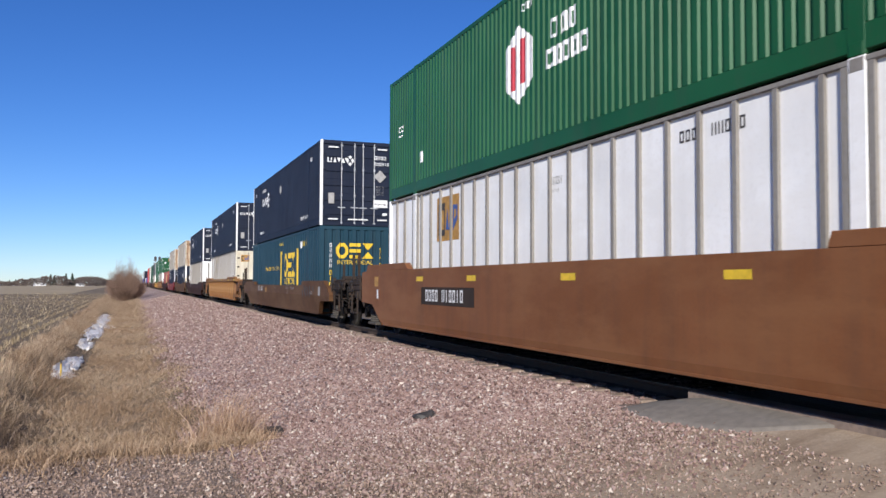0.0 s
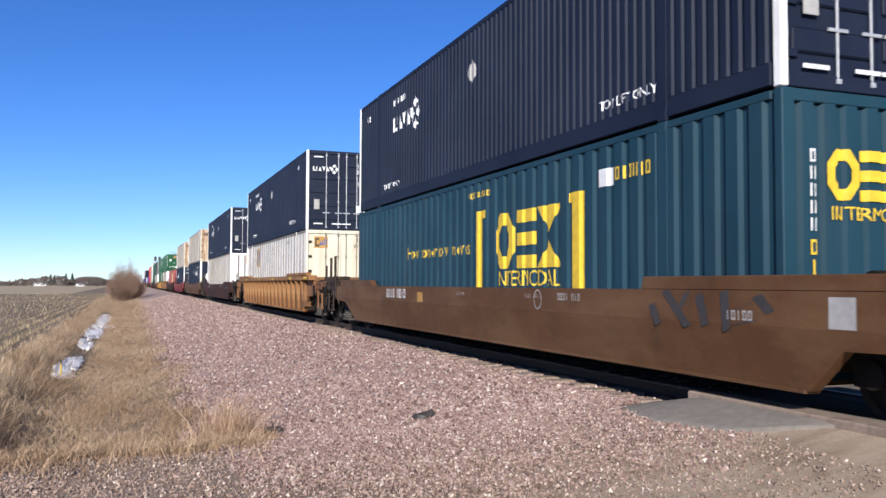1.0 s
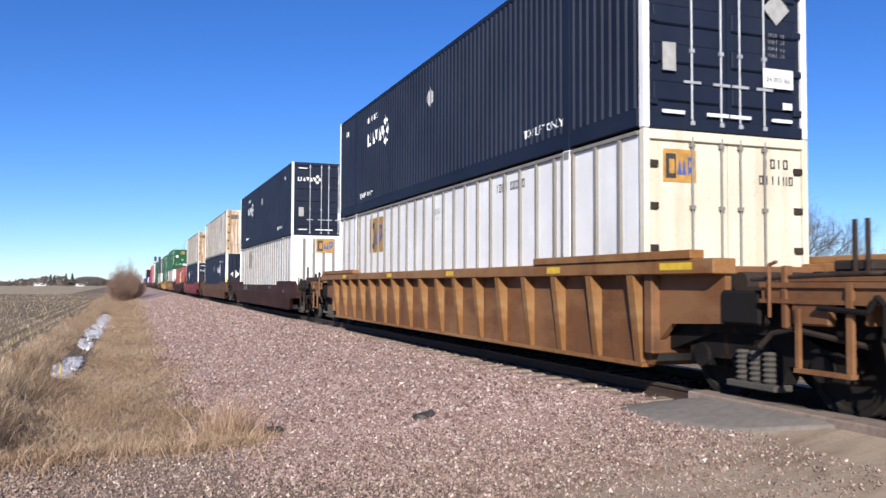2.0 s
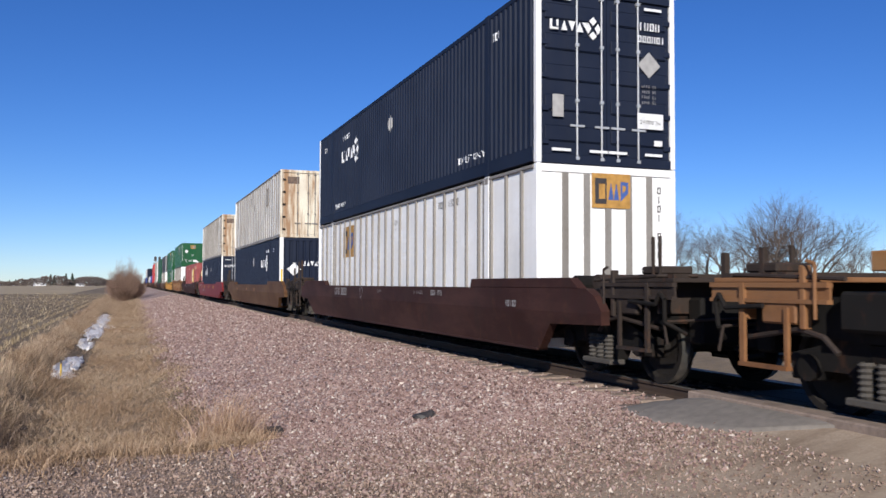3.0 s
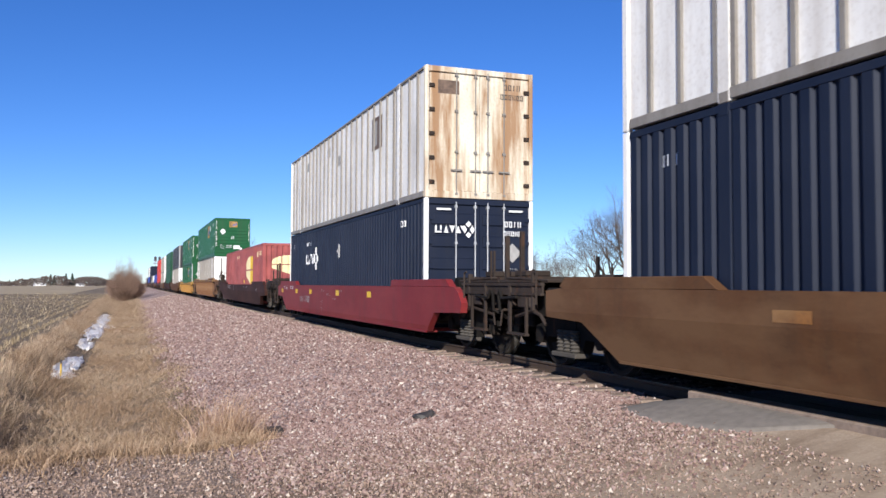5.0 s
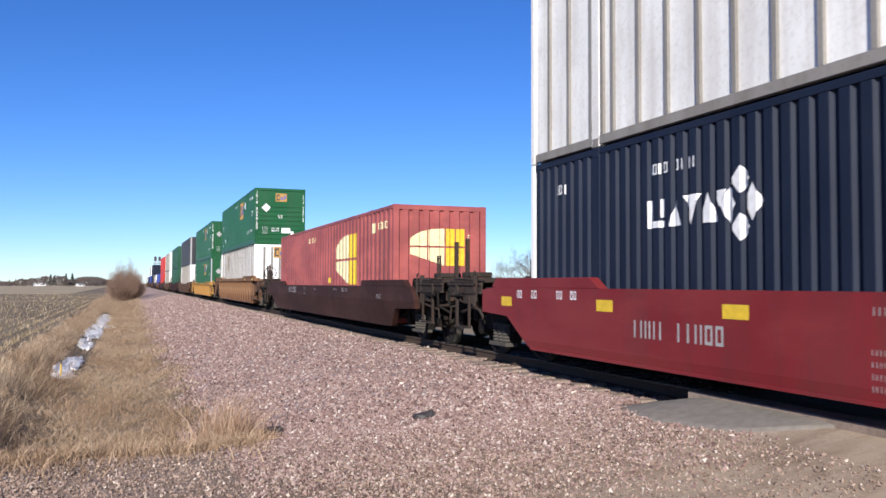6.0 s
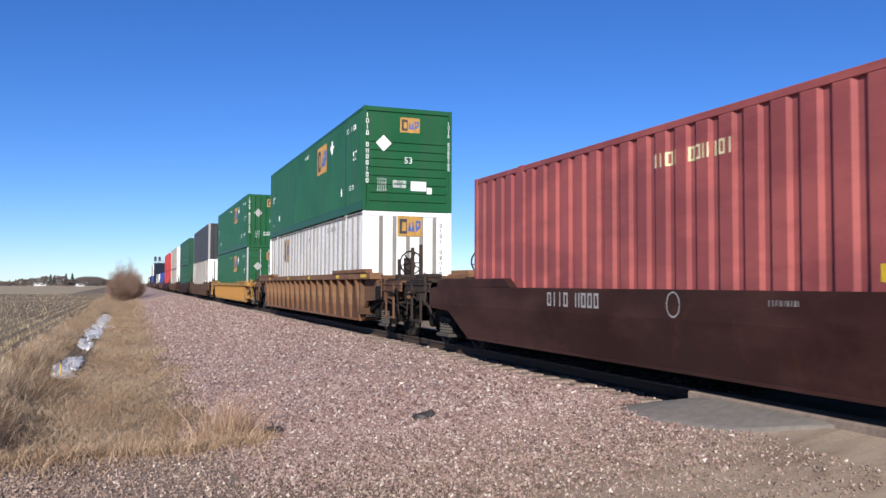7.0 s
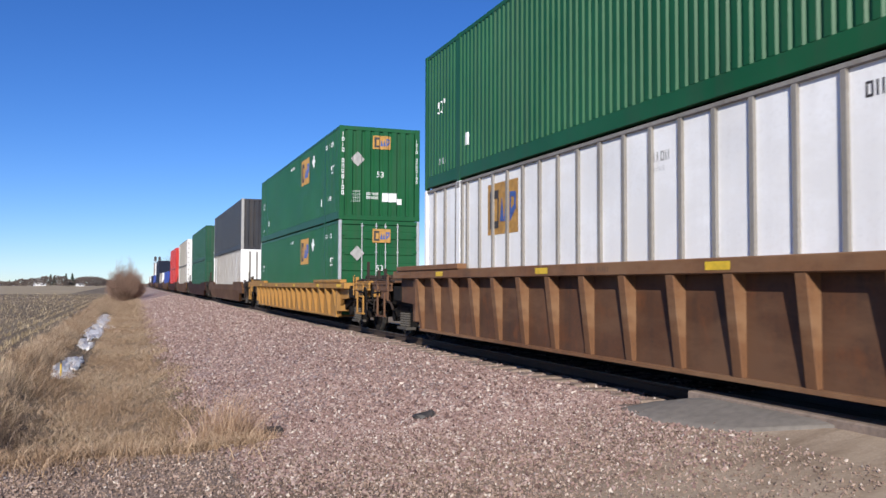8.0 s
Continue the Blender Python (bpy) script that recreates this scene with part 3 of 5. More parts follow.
def truck(car, y, rolls):
    t = new("truck")
    t.parent = car
    t.location = (0, y, 0)
    for sg in (-1, 1):
        f = part("side_frame", cached("side_frame", STEEL_DARK, sideframe_fill, bevel=0.015), None, t)
        f.location = (sg * 1.0, 0, 0.06)
        for dy in (-0.2, 0.0, 0.2):
            s = part("spring", cached("spring", SUNLIT_SPRING, spring_fill), None, t)
            s.location = (sg * 1.12, dy, 0.0)
        part("spring_plank", cached("spring_plank%d" % sg, SUNLIT_SPRING, lambda bm, sg=sg: box(bm, sg * 0.98, sg * 1.22, -0.36, 0.36, 0.20, 0.27), bevel=0.012), None, t)
        for dy in (-0.89, 0.89):
            c = part("bearing_cap", cached("bearing_cap", STEEL_DARK, lambda bm: rod(bm, (-0.09, 0, 0), (0.09, 0, 0), 0.13, 14)), None, t)
            c.location = (sg * 1.05, dy, WHEEL_R)
        part("brake_beam", cached("brake_beam%d" % sg, STEEL_DARK, lambda bm, sg=sg: box(bm, -0.8, 0.8, sg * 0.30 - 0.05, sg * 0.30 + 0.05, 0.34, 0.44)), None, t)
    part("bolster", cached("bolster", STEEL_DARK, lambda bm: box(bm, -1.1, 1.1, -0.2, 0.2, 0.55, 0.76), bevel=0.02), None, t)
    for dy in (-0.89, 0.89):
        w = part("wheelset", cached("wheelset", WHEEL_STEEL, wheelset_fill), None, t)
        w.location = (0, dy, WHEEL_R)
        if len(w.data.materials) == 1:
            w.data.materials.append(STEEL_BARE)
            for f in w.data.polygons:
                if all(0.47 < math.hypot(*w.data.vertices[i].co.yz) < 0.49 for i in f.vertices):
                    f.material_index = 1
        if rolls:
            WHEELSETS.append((w, dy))
    return t


def pipe(bm, pts, r):
    for p, q in zip(pts, pts[1:]):
        rod(bm, p, q, r, 7)


def end_gear(car, paint_mat, y, out, top, brake):
    """Deck, draft gear, stirrups, stakes, pipes and brake gear beyond the well. out: -1 towards -y."""
    o = out
    k = "%s%.2f%d%.1f" % (paint_mat.name, top, o, y)

    def mk(name, fill, mat=paint_mat, lab="", bevel=0.0):
        part(name, cached(name + k, mat, lambda bm: fill(bm) and None, bevel=bevel), None, car, lab)

    def span(a, b):
        return (y + o * a, y + o * b) if o > 0 else (y + o * b, y + o * a)

    def at(x, a, z):
        return (x, y + o * a, z)
    mk("end_sill_beam", lambda bm: box(bm, -0.45, 0.45, *span(0.0, 3.5), 0.62, 1.14), STEEL_DARK, bevel=0.02)
    mk("end_bulkhead", lambda bm: box(bm, -1.42, 1.42, *span(0.15, 0.32), 0.45, top - 0.05), bevel=0.015)
    mk("body_bolster", lambda bm: box(bm, -1.34, 1.34, *span(1.45, 2.05), 0.86, 1.22), STEEL_DARK, bevel=0.03)
    mk("underframe", lambda bm: prism(bm, [(y + o * 0.30, 0.50), (y + o * 0.30, 1.16), (y + o * 3.3, 1.16), (y + o * 3.3, 0.80), (y + o * 1.1, 0.74)][::o], -1.16, 1.16), STEEL_DARK)
    mk("coupler", lambda bm: (box(bm, -0.11, 0.11, *span(3.2, 3.85), 0.72, 0.92), box(bm, -0.2, 0.2, *span(3.66, 3.96), 0.68, 0.98)), STEEL_DARK, bevel=0.03)
    mk("end_platform", lambda bm: box(bm, -1.36, 1.36, *span(2.30, 3.72), 1.30, 1.35), bevel=0.008)
    mk("end_apron", lambda bm: box(bm, -1.30, 1.30, *span(3.30, 3.36), 0.92, 1.30), bevel=0.01)
    mk("draft_housing", lambda bm: box(bm, -0.9, 0.9, *span(3.36, 3.62), 0.56, 1.12), STEEL_DARK, bevel=0.03)
    mk("coupler_yoke", lambda bm: box(bm, -0.36, 0.36, *span(3.3, 3.9), 0.52, 0.74), STEEL_DARK, bevel=0.03)
    for j in range(5):
        part("walk_slat", cached("walk_slat%d" % j + k, GRIME, lambda bm, j=j: box(bm, -1.30, 1.30, *span(2.72 + 0.2 * j, 2.84 + 0.2 * j), 1.352, 1.40)), None, car)
    for sg in (-1, 1):
        e = sg * 1.40
        part("deck_channel", cached("deck_channel%d" % sg + k, paint_mat, lambda bm, e=e, sg=sg: (box(bm, e, e - sg * 0.07, *span(2.12, 3.74), 1.25, 1.30), box(bm, e - sg * 0.03, e - sg * 0.06, *span(2.12, 3.74), 1.14, 1.25), box(bm, e, e - sg * 0.07, *span(2.12, 3.74), 1.10, 1.14)) and None), None, car)
        part("deck_bracket", cached("deck_bracket%d" % sg + k, paint_mat, lambda bm, e=e, sg=sg: box(bm, e - sg * 0.02, e - sg * 0.12, *span(2.52, 2.98), 0.90, 1.12), bevel=0.02), None, car)
        part("deck_bracket", cached("deck_gusset%d" % sg + k, paint_mat, lambda bm, e=e, sg=sg: box(bm, e - sg * 0.01, e - sg * 0.10, *span(2.40, 2.47), 0.86, 1.46), bevel=0.01), None, car)
        part("stirrup_step", cached("stirrup%d" % sg + k, paint_mat, lambda bm, e=e, sg=sg: (
            box(bm, e + sg * 0.01, e - sg * 0.03, *span(2.60, 2.645), 0.50, 1.06), box(bm, e + sg * 0.01, e - sg * 0.03, *span(3.20, 3.265), 0.50, 1.30),
            box(bm, e + sg * 0.03, e - sg * 0.05, *span(2.60, 3.265), 0.46, 0.50)) and None), None, car)
        part("grab_iron", cached("grab_iron%d" % sg + k, paint_mat, lambda bm, e=e: pipe(bm, [at(e, 2.26, 0.96), at(e, 2.26, 1.47), at(e, 2.36, 1.50)], 0.018)), None, car)
        part("hose", cached("hose%d" % sg + k, STEEL_DARK, lambda bm, sg=sg: pipe(bm, [at(sg * 0.3, 3.3, 0.80), at(sg * 0.36, 3.55, 0.52), at(sg * 0.33, 3.75, 0.42), at(sg * 0.26, 3.95, 0.46)], 0.03)), None, car)
        part("air_pipe", cached("fascia_pipe%d" % sg + k, STEEL_DARK, lambda bm, e=e, sg=sg: pipe(bm, [at(e + sg * 0.03, 2.9, 1.07), at(e + sg * 0.03, 3.45, 1.04), at(e + sg * 0.03, 3.55, 1.18), at(e + sg * 0.02, 3.62, 1.10), at(e, 3.60, 0.84), at(e - sg * 0.2, 3.75, 0.70)], 0.026)), None, car)
        part("air_pipe", cached("deck_pipe%d" % sg + k, GRIME, lambda bm, e=e, sg=sg: pipe(bm, [at(e - sg * 0.05, 1.95, 1.33), at(e - sg * 0.05, 3.4, 1.38), at(e - sg * 0.4, 3.7, 1.38)], 0.022)), None, car)
        part("brake_lever", cached("brake_lever%d" % sg + k, GRIME, lambda bm, e=e, sg=sg: pipe(bm, [at(e - sg * 0.06, 2.05, 0.66), at(e - sg * 0.06, 2.22, 0.80), at(e - sg * 0.06, 2.5, 0.86), at(e - sg * 0.15, 3.3, 0.74)], 0.028)), None, car)
    # stakes that guide the load: tall at the far end, thin at the near one
    tall = 2.14 if paint_mat is GRIME else 1.66
    stakes = ((-1.22, 3.12, tall, 0.035), (-1.22, 3.70, tall - 0.04, 0.035), (1.0, 3.4, 1.9, 0.03)) if o > 0 else ((-1.25, 3.16, 1.86, 0.018), (-1.25, 3.30, 1.86, 0.018), (0.95, 3.1, 1.8, 0.03))
    for j, (x, a, z1, r) in enumerate(stakes):
        part("stake", cached("stake%d" % j + k, GRIME, lambda bm, q=(x, a, z1, r): box(bm, q[0] - q[3], q[0] + q[3], *span(q[1] - q[3], q[1] + q[3]), 1.32, q[2]), bevel=0.004), None, car)
    mk("air_reservoir", lambda bm: rod(bm, at(-0.95, 0.72, 1.27), at(0.25, 0.72, 1.27), 0.14, 16), STEEL_DARK)
    mk("brake_cylinder", lambda bm: rod(bm, at(-0.9, 1.25, 1.30), at(0.5, 1.25, 1.30), 0.12, 14), GRIME)
    mk("junction_box", lambda bm: box(bm, -1.25, -0.8, *span(2.9, 3.35), 1.40, 1.50), GRIME, bevel=0.02)
    mk("uncoupling_lever", lambda bm: pipe(bm, [at(-1.38, 3.62, 0.58), at(-1.38, 3.55, 0.84), at(-0.2, 3.72, 0.88)], 0.018), GRIME)
    if brake:
        reach, side = (3.1, 0.25) if o > 0 else (3.2, -0.95)

        def ring(bm):
            n = 22
            c = Vector(at(side, reach, 1.78))
            pts = [c + Vector((math.cos(a * math.tau / n) * 0.27, 0, math.sin(a * math.tau / n) * 0.27)) for a in range(n)]
            for a in range(n):
                rod(bm, pts[a], pts[(a + 1) % n], 0.018, 6)
            for a in range(0, n, 4):
                rod(bm, c, pts[a], 0.013, 5)
            rod(bm, c, c + Vector((0, -o * 0.2, 0)), 0.03, 8)
        mk("brake_wheel", ring, STEEL_DARK, "dark hand brake wheel on its gear housing")
        mk("brake_housing", lambda bm: (box(bm, side - 0.09, side + 0.09, *span(reach - 0.3, reach - 0.1), 1.36, 1.9), rod(bm, at(side, reach - 0.1, 1.70), at(side, reach - 0.02, 1.70), 0.13, 14)), GRIME, bevel=0.012)
        if o > 0:
            mk("brake_box", lambda bm: box(bm, side - 0.2, side + 0.25, *span(reach - 0.8, reach - 0.3), 1.36, 1.74), STEEL_DARK, bevel=0.03)


def folded_plate(bm, poly, sg, fold):
    prism(bm, poly, sg * WELL_HALF, sg * (WELL_HALF - 0.13))
    bmesh.ops.bisect_plane(bm, geom=bm.verts[:] + bm.edges[:] + bm.faces[:], plane_co=(0, 0, fold), plane_no=(0, 0, 1), dist=1e-5)
    for v in bm.verts:
        if v.co.z < fold - 1e-4:
            v.co.x -= sg * (fold - v.co.z) * 0.16


def well_car(style, color, top, label, brake=(False, True), fold=0.88, rolls=False, plate=None):
    car = tagged(new("well_car"), label, "well car", "cars of the train")
    lo = 0.30
    k = "%s%.2f" % (style, top)

    def mk(name, fill, mat=color, lab="", bevel=0.0):
        return part(name, cached(name + k, mat, fill, bevel=bevel), None, car, lab)
    for sg in (-1, 1):
        out, thick = sg * WELL_HALF, 0.13
        if style == "smooth":
            poly = [(-0.42, lo), (LEN - 0.05, lo), (LEN + 0.75, 0.76), (LEN + 1.75, 0.80), (LEN + 1.75, top - 0.04), (LEN + 1.3, top), (-1.95, top), (-2.18, top - 0.10), (-2.36, 0.92), (-2.32, 0.74), (-0.88, 0.70)]
            part("side_plate", cached("side_plate%d%.2f" % (sg, fold) + k, color, lambda bm, sg=sg: folded_plate(bm, poly, sg, fold)), None, car)
            for y0, y1 in ((-1.75, 2.15), (LEN - 2.1, LEN + 1.25)):
                cap = [(y0, top), (y1, top), (y1 + (0.12 if y0 > 0 else 0), top + 0.02), (y1 - 0.05, top + 0.15), (y0 + 0.25, top + 0.15)]
                part("sill_cap", cached("sill_cap%.1f%d" % (y0, sg) + k, color, lambda bm, cap=cap, sg=sg: prism(bm, cap, sg * (WELL_HALF - 0.01), sg * (WELL_HALF - 0.15)), bevel=0.008), None, car)
            part("bottom_flange", cached("bottom_flange%d%.2f" % (sg, fold) + k, color, lambda bm, sg=sg: box(bm, sg * (WELL_HALF + 0.02 - (fold - lo) * 0.16), sg * (WELL_HALF - 0.26), -0.38, LEN - 0.1, lo - 0.025, lo + 0.012), bevel=0.004), None, car)
        else:
            inner = WELL_HALF - 0.19
            poly = [(-0.10, lo), (LEN + 0.05, lo), (LEN + 0.28, 0.60), (LEN + 0.55, 0.82), (LEN + 1.5, 0.86), (LEN + 1.5, top - 0.16), (-1.5, top - 0.16), (-1.5, 0.86), (-0.55, 0.82), (-0.30, 0.60)]
            # plate carries the shade behind the ribs in its colour
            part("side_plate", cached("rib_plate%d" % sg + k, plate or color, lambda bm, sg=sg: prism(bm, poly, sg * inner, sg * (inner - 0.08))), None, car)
            part("top_chord", cached("top_chord%d" % sg + k, color, lambda bm, sg=sg: box(bm, sg * WELL_HALF, sg * (WELL_HALF - 0.30), -1.55, LEN + 1.55, top - 0.17, top), bevel=0.012), None, car)
            part("bottom_flange", cached("rib_flange%d" % sg + k, color, lambda bm, sg=sg: box(bm, sg * (WELL_HALF - 0.12), sg * (WELL_HALF - 0.28), -0.05, LEN, lo - 0.03, lo + 0.02), bevel=0.004), None, car)
            n = 17
            rib = cached("rib%d" % sg + k, color, lambda bm, sg=sg: rib_fill(bm, sg, inner, lo, top), bevel=0.006)
            for j in range(n):
                r = part("rib", rib, None, car)
                r.location = (0, 0.06 + j * (LEN - 0.12) / (n - 1), 0)
            for y0, y1 in ((-1.2, 2.6), (LEN - 2.6, LEN + 1.2)):
                part("sill_cap", cached("rib_cap%.1f%d" % (y0, sg) + k, color, lambda bm, y0=y0, y1=y1, sg=sg: box(bm, sg * (WELL_HALF + 0.03), sg * (WELL_HALF - 0.16), y0, y1, top, top + 0.10), bevel=0.01), None, car)
    for y in (0.4, 2.5, 5.3, 8.0, 10.8, 13.6, LEN - 0.4):
        f = mk("floor_beam", lambda bm: box(bm, -WELL_HALF + 0.30, WELL_HALF - 0.30, -0.3, 0.3, lo - 0.03, lo + 0.04))
        f.location = (0, y, 0)
    truck(car, -1.75, rolls)
    truck(car, LEN + 1.75, rolls)
    gear = GRIME if style == 'smooth' else (plate or color)
    end_gear(car, gear, 0.0, -1, top, brake[0])
    end_gear(car, gear, LEN, 1, top, brake[1])
    return car


def rib_fill(bm, sg, inner, lo, top):
    for a, b in ((-0.075, -0.055), (0.055, 0.075)):
        va = [bm.verts.new((sg * x, yy, z)) for yy in (a, b) for x, z in ((inner - 0.02, lo + 0.02), (inner + 0.045, lo + 0.02), (WELL_HALF - 0.03, top - 0.16), (inner - 0.02, top - 0.16))]
        for f in ((0, 1, 2, 3), (7, 6, 5, 4), (0, 4, 5, 1), (1, 5, 6, 2), (2, 6, 7, 3), (3, 7, 4, 0)):
            bm.faces.new([va[i] for i in f])
    va = [bm.verts.new((sg * x, yy, z)) for yy in (-0.075, 0.075) for x, z in ((inner + 0.035, lo + 0.015), (inner + 0.055, lo + 0.015), (WELL_HALF - 0.015, top - 0.165), (WELL_HALF - 0.04, top - 0.165))]
    for f in ((0, 1, 2, 3), (7, 6, 5, 4), (0, 4, 5, 1), (1, 5, 6, 2), (2, 6, 7, 3), (3, 7, 4, 0)):
        bm.faces.new([va[i] for i in f])


# ---- the train: where each load's near end stands at 0 s, and what it carries ----
SPEED = 21.25
MOVERS = []


def roll_in(ob, start, z):
    MOVERS.append((ob, start, z))


FIRST = [3.60, 27.73, 51.33, 75.63, 99.42, 123.04, 147.03, 171.01, 195.01]
STARTS = FIRST + [195.01 + 23.87 * k for k in range(1, 11)]
LIFT = [0.06, 0.0, 0.0, -0.04, 0.0, -0.08, 0.0, 0.05, 0.0] + [0.0] * 10
BASE, UPPER = 0.33, 3.235
SLACK = {3: -0.12, 5: 0.28, 7: -0.06}  # how far a load sits off its well's mark


# ---- marks: plain shapes for logos, bars for numbers, letters for words ----
def word(ob, text, side, s, z, size, material, waves=None, off=0.004, face=HALF):
    bm = bmesh.new()
    flat_text(bm, text, 0, 0, size)
    decal("lettering", bm, material, ob, side, s, z, waves, off, face=face)


def marks(ob, side, s, z, n, h, material, waves=None, off=0.004, face=HALF, seed=1, upright=False):
    rnd = random.Random(seed * 31 + n)
    bm = bmesh.new()

    def glyph(u, v, w):
        k = rnd.random()
        t = 0.17 * h
        if k < 0.25 or h < 0.075:
            flat_rect(bm, u + w * 0.3, u + w * 0.3 + t, v - h / 2, v + h / 2)
        elif k < 0.75:
            flat_ring(bm, [(u, v - h / 2), (u + w, v - h / 2), (u + w, v + h / 2), (u, v + h / 2)], [(u + t, v - h / 2 + t), (u + w - t, v - h / 2 + t), (u + w - t, v + h / 2 - t), (u + t, v + h / 2 - t)])
        else:
            flat_rect(bm, u, u + t, v - h / 2, v + h / 2)
            flat_rect(bm, u + w - t, u + w, v - h / 2, v + h / 2)
    for k in range(n):
        if not (n > 6 and k == 4):
            glyph(-0.3 * h if upright else (k - n / 2) * h * 0.82, -(k + 0.5) * h * 1.32 if upright else 0, 0.6 * h)
    if h >= 0.1:
        decal("number_mark", bm, material, ob, side, s, z, waves, off, face=face, split=True)
    else:
        tagged(decal("stencil", bm, material, ob, side, s, z, waves, off, face=face), kind="stuff")


def patch(ob, side, s, z, w, h, material, waves=None, off=0.004, face=HALF, name="placard"):
    bm = bmesh.new()
    flat_rect(bm, -w / 2, w / 2, -h / 2, h / 2)
    return decal(name, bm, material, ob, side, s, z, waves, off, face=face)


def diamond(ob, side, s, z, r, material, waves=None, off=0.005):
    bm = bmesh.new()
    flat_poly(bm, [(-r, 0), (0, -r), (r, 0), (0, r)])
    decal("diamond_placard", bm, material, ob, side, s, z, waves, off)


def white_logo(ob, side, s, z, scale, waves=None):
    """Four white blocks and a ring of four diamonds."""
    k = scale
    bm = bmesh.new()
    flat_poly(bm, [(-0.95, 0.17), (-0.86, 0.17), (-0.86, -0.09), (-0.62, -0.09), (-0.62, -0.17), (-0.95, -0.17)])
    flat_rect(bm, -0.70, -0.62, -0.05, 0.17)
    flat_poly(bm, [(-0.52, -0.17), (-0.40, 0.17), (-0.28, -0.17)])
    flat_poly(bm, [(-0.24, 0.17), (0.04, 0.17), (-0.10, -0.17)])
    flat_poly(bm, [(0.06, -0.17), (0.20, 0.17), (0.34, -0.17)])
    flat_poly(bm, [(0.30, 0.17), (0.50, 0.17), (0.40, -0.02)])
    for du, dv in ((0, 0.25), (0, -0.25), (-0.19, 0), (0.19, 0)):
        a, b = (0.15, 0.15) if du == 0 else (0.12, 0.20)
        flat_poly(bm, [(0.72 + du - a, dv), (0.72 + du, dv - b), (0.72 + du + a, dv), (0.72 + du, dv + b)])
    for w in bm.verts:
        w.co *= k
    decal("logo", bm, MARK_WHITE, ob, side, s, z, waves, 0.004)


def ochre_logo(ob, side, s, z, w, h, waves=None, off=0.004):
    panel = patch(ob, side, s, z, w, h, MARK_ORANGE, waves, off, name="logo_panel")
    bm = bmesh.new()
    flat_ring(bm, [(-0.42 * w, -0.38 * h), (-0.12 * w, -0.38 * h), (-0.12 * w, 0.36 * h), (-0.42 * w, 0.36 * h)], [(-0.32 * w, -0.24 * h), (-0.16 * w, -0.24 * h), (-0.16 * w, 0.20 * h), (-0.32 * w, 0.20 * h)])
    decal("logo_block", bm, MARK_DARK, ob, side, s, z, waves, off + 0.004)
    bm = bmesh.new()
    flat_poly(bm, [(-0.08 * w, -0.26 * h), (-0.01 * w, 0.24 * h), (0.06 * w, -0.26 * h)])
    flat_poly(bm, [(0.06 * w, -0.26 * h), (0.13 * w, 0.24 * h), (0.20 * w, -0.26 * h)])
    flat_ring(bm, [(0.24 * w, -0.30 * h), (0.44 * w, -0.05 * h), (0.44 * w, 0.26 * h), (0.24 * w, 0.28 * h)], [(0.29 * w, -0.05 * h), (0.38 * w, 0.03 * h), (0.38 * w, 0.16 * h), (0.29 * w, 0.18 * h)])
    decal("logo_zigzag", bm, MARK_BLUE, ob, side, s, z, waves, off + 0.004)


def yellow_logo(ob, side, s, z, w, h, waves=None):
    """Three heavy yellow shapes in a row."""
    bm = bmesh.new()
    a, t = w / 3.1, 0.24
    ring = [math.tau * (k + 0.5) / 8 for k in range(8)]
    flat_ring(bm, [(-a + a * 0.5 * math.cos(q), h * 0.54 * math.sin(q)) for q in ring], [(-a + a * (0.5 - t) * math.cos(q), h * (0.54 - t) * math.sin(q)) for q in ring])
    for z0, z1 in ((0.28, 0.5), (-0.11, 0.11), (-0.5, -0.28)):
        flat_rect(bm, -0.42 * a, 0.42 * a, z0 * h, z1 * h)
    flat_poly(bm, [(0.54 * a, 0.5 * h), (1.46 * a, 0.5 * h), (1.0 * a, 0.06 * h)])
    flat_poly(bm, [(0.54 * a, -0.5 * h), (1.0 * a, -0.06 * h), (1.46 * a, -0.5 * h)])
    decal("logo", bm, MARK_YELLOW, ob, side, s, z, waves, 0.004)


def round_logo(ob, side, s, z, w, h, waves):
    """A quarter disc of pale panes beside a yellow column, cut by bands of the red ground."""
    for lo, hi, material, name in ((-0.5, 0.12, MARK_PALE, "logo_dome"), (0.15, 0.5, MARK_YELLOW, "logo_column")):
        for v0, v1 in ((-0.5, -0.02), (0.03, 0.5)):
            cuts = [lo, (lo + hi) / 2 - 0.012, (lo + hi) / 2 + 0.012, hi]
            for a, b in ((cuts[0], cuts[1]), (cuts[2], cuts[3])):
                bm = bmesh.new()
                top, bot = [], []
                for k in range(7):
                    u = a + (b - a) * k / 6
                    lim = 0.5 if material is MARK_YELLOW else 0.12 + 0.38 * math.sqrt(max(0, 1 - ((0.12 - u) / 0.64) ** 2))
                    lim2 = 0.5 if material is MARK_YELLOW else 0.20 + 0.30 * (1 - (0.12 - u) / 0.62)
                    if v1 > 0.1:
                        top.append((u * w, min(v1, lim) * h))
                        bot.append((u * w, v0 * h))
                    else:
                        top.append((u * w, v1 * h))
                        bot.append((u * w, max(v0, -lim2) * h))
                flat_poly(bm, bot + top[::-1])
                decal(name, bm, material, ob, side, s, z, waves, 0.004)


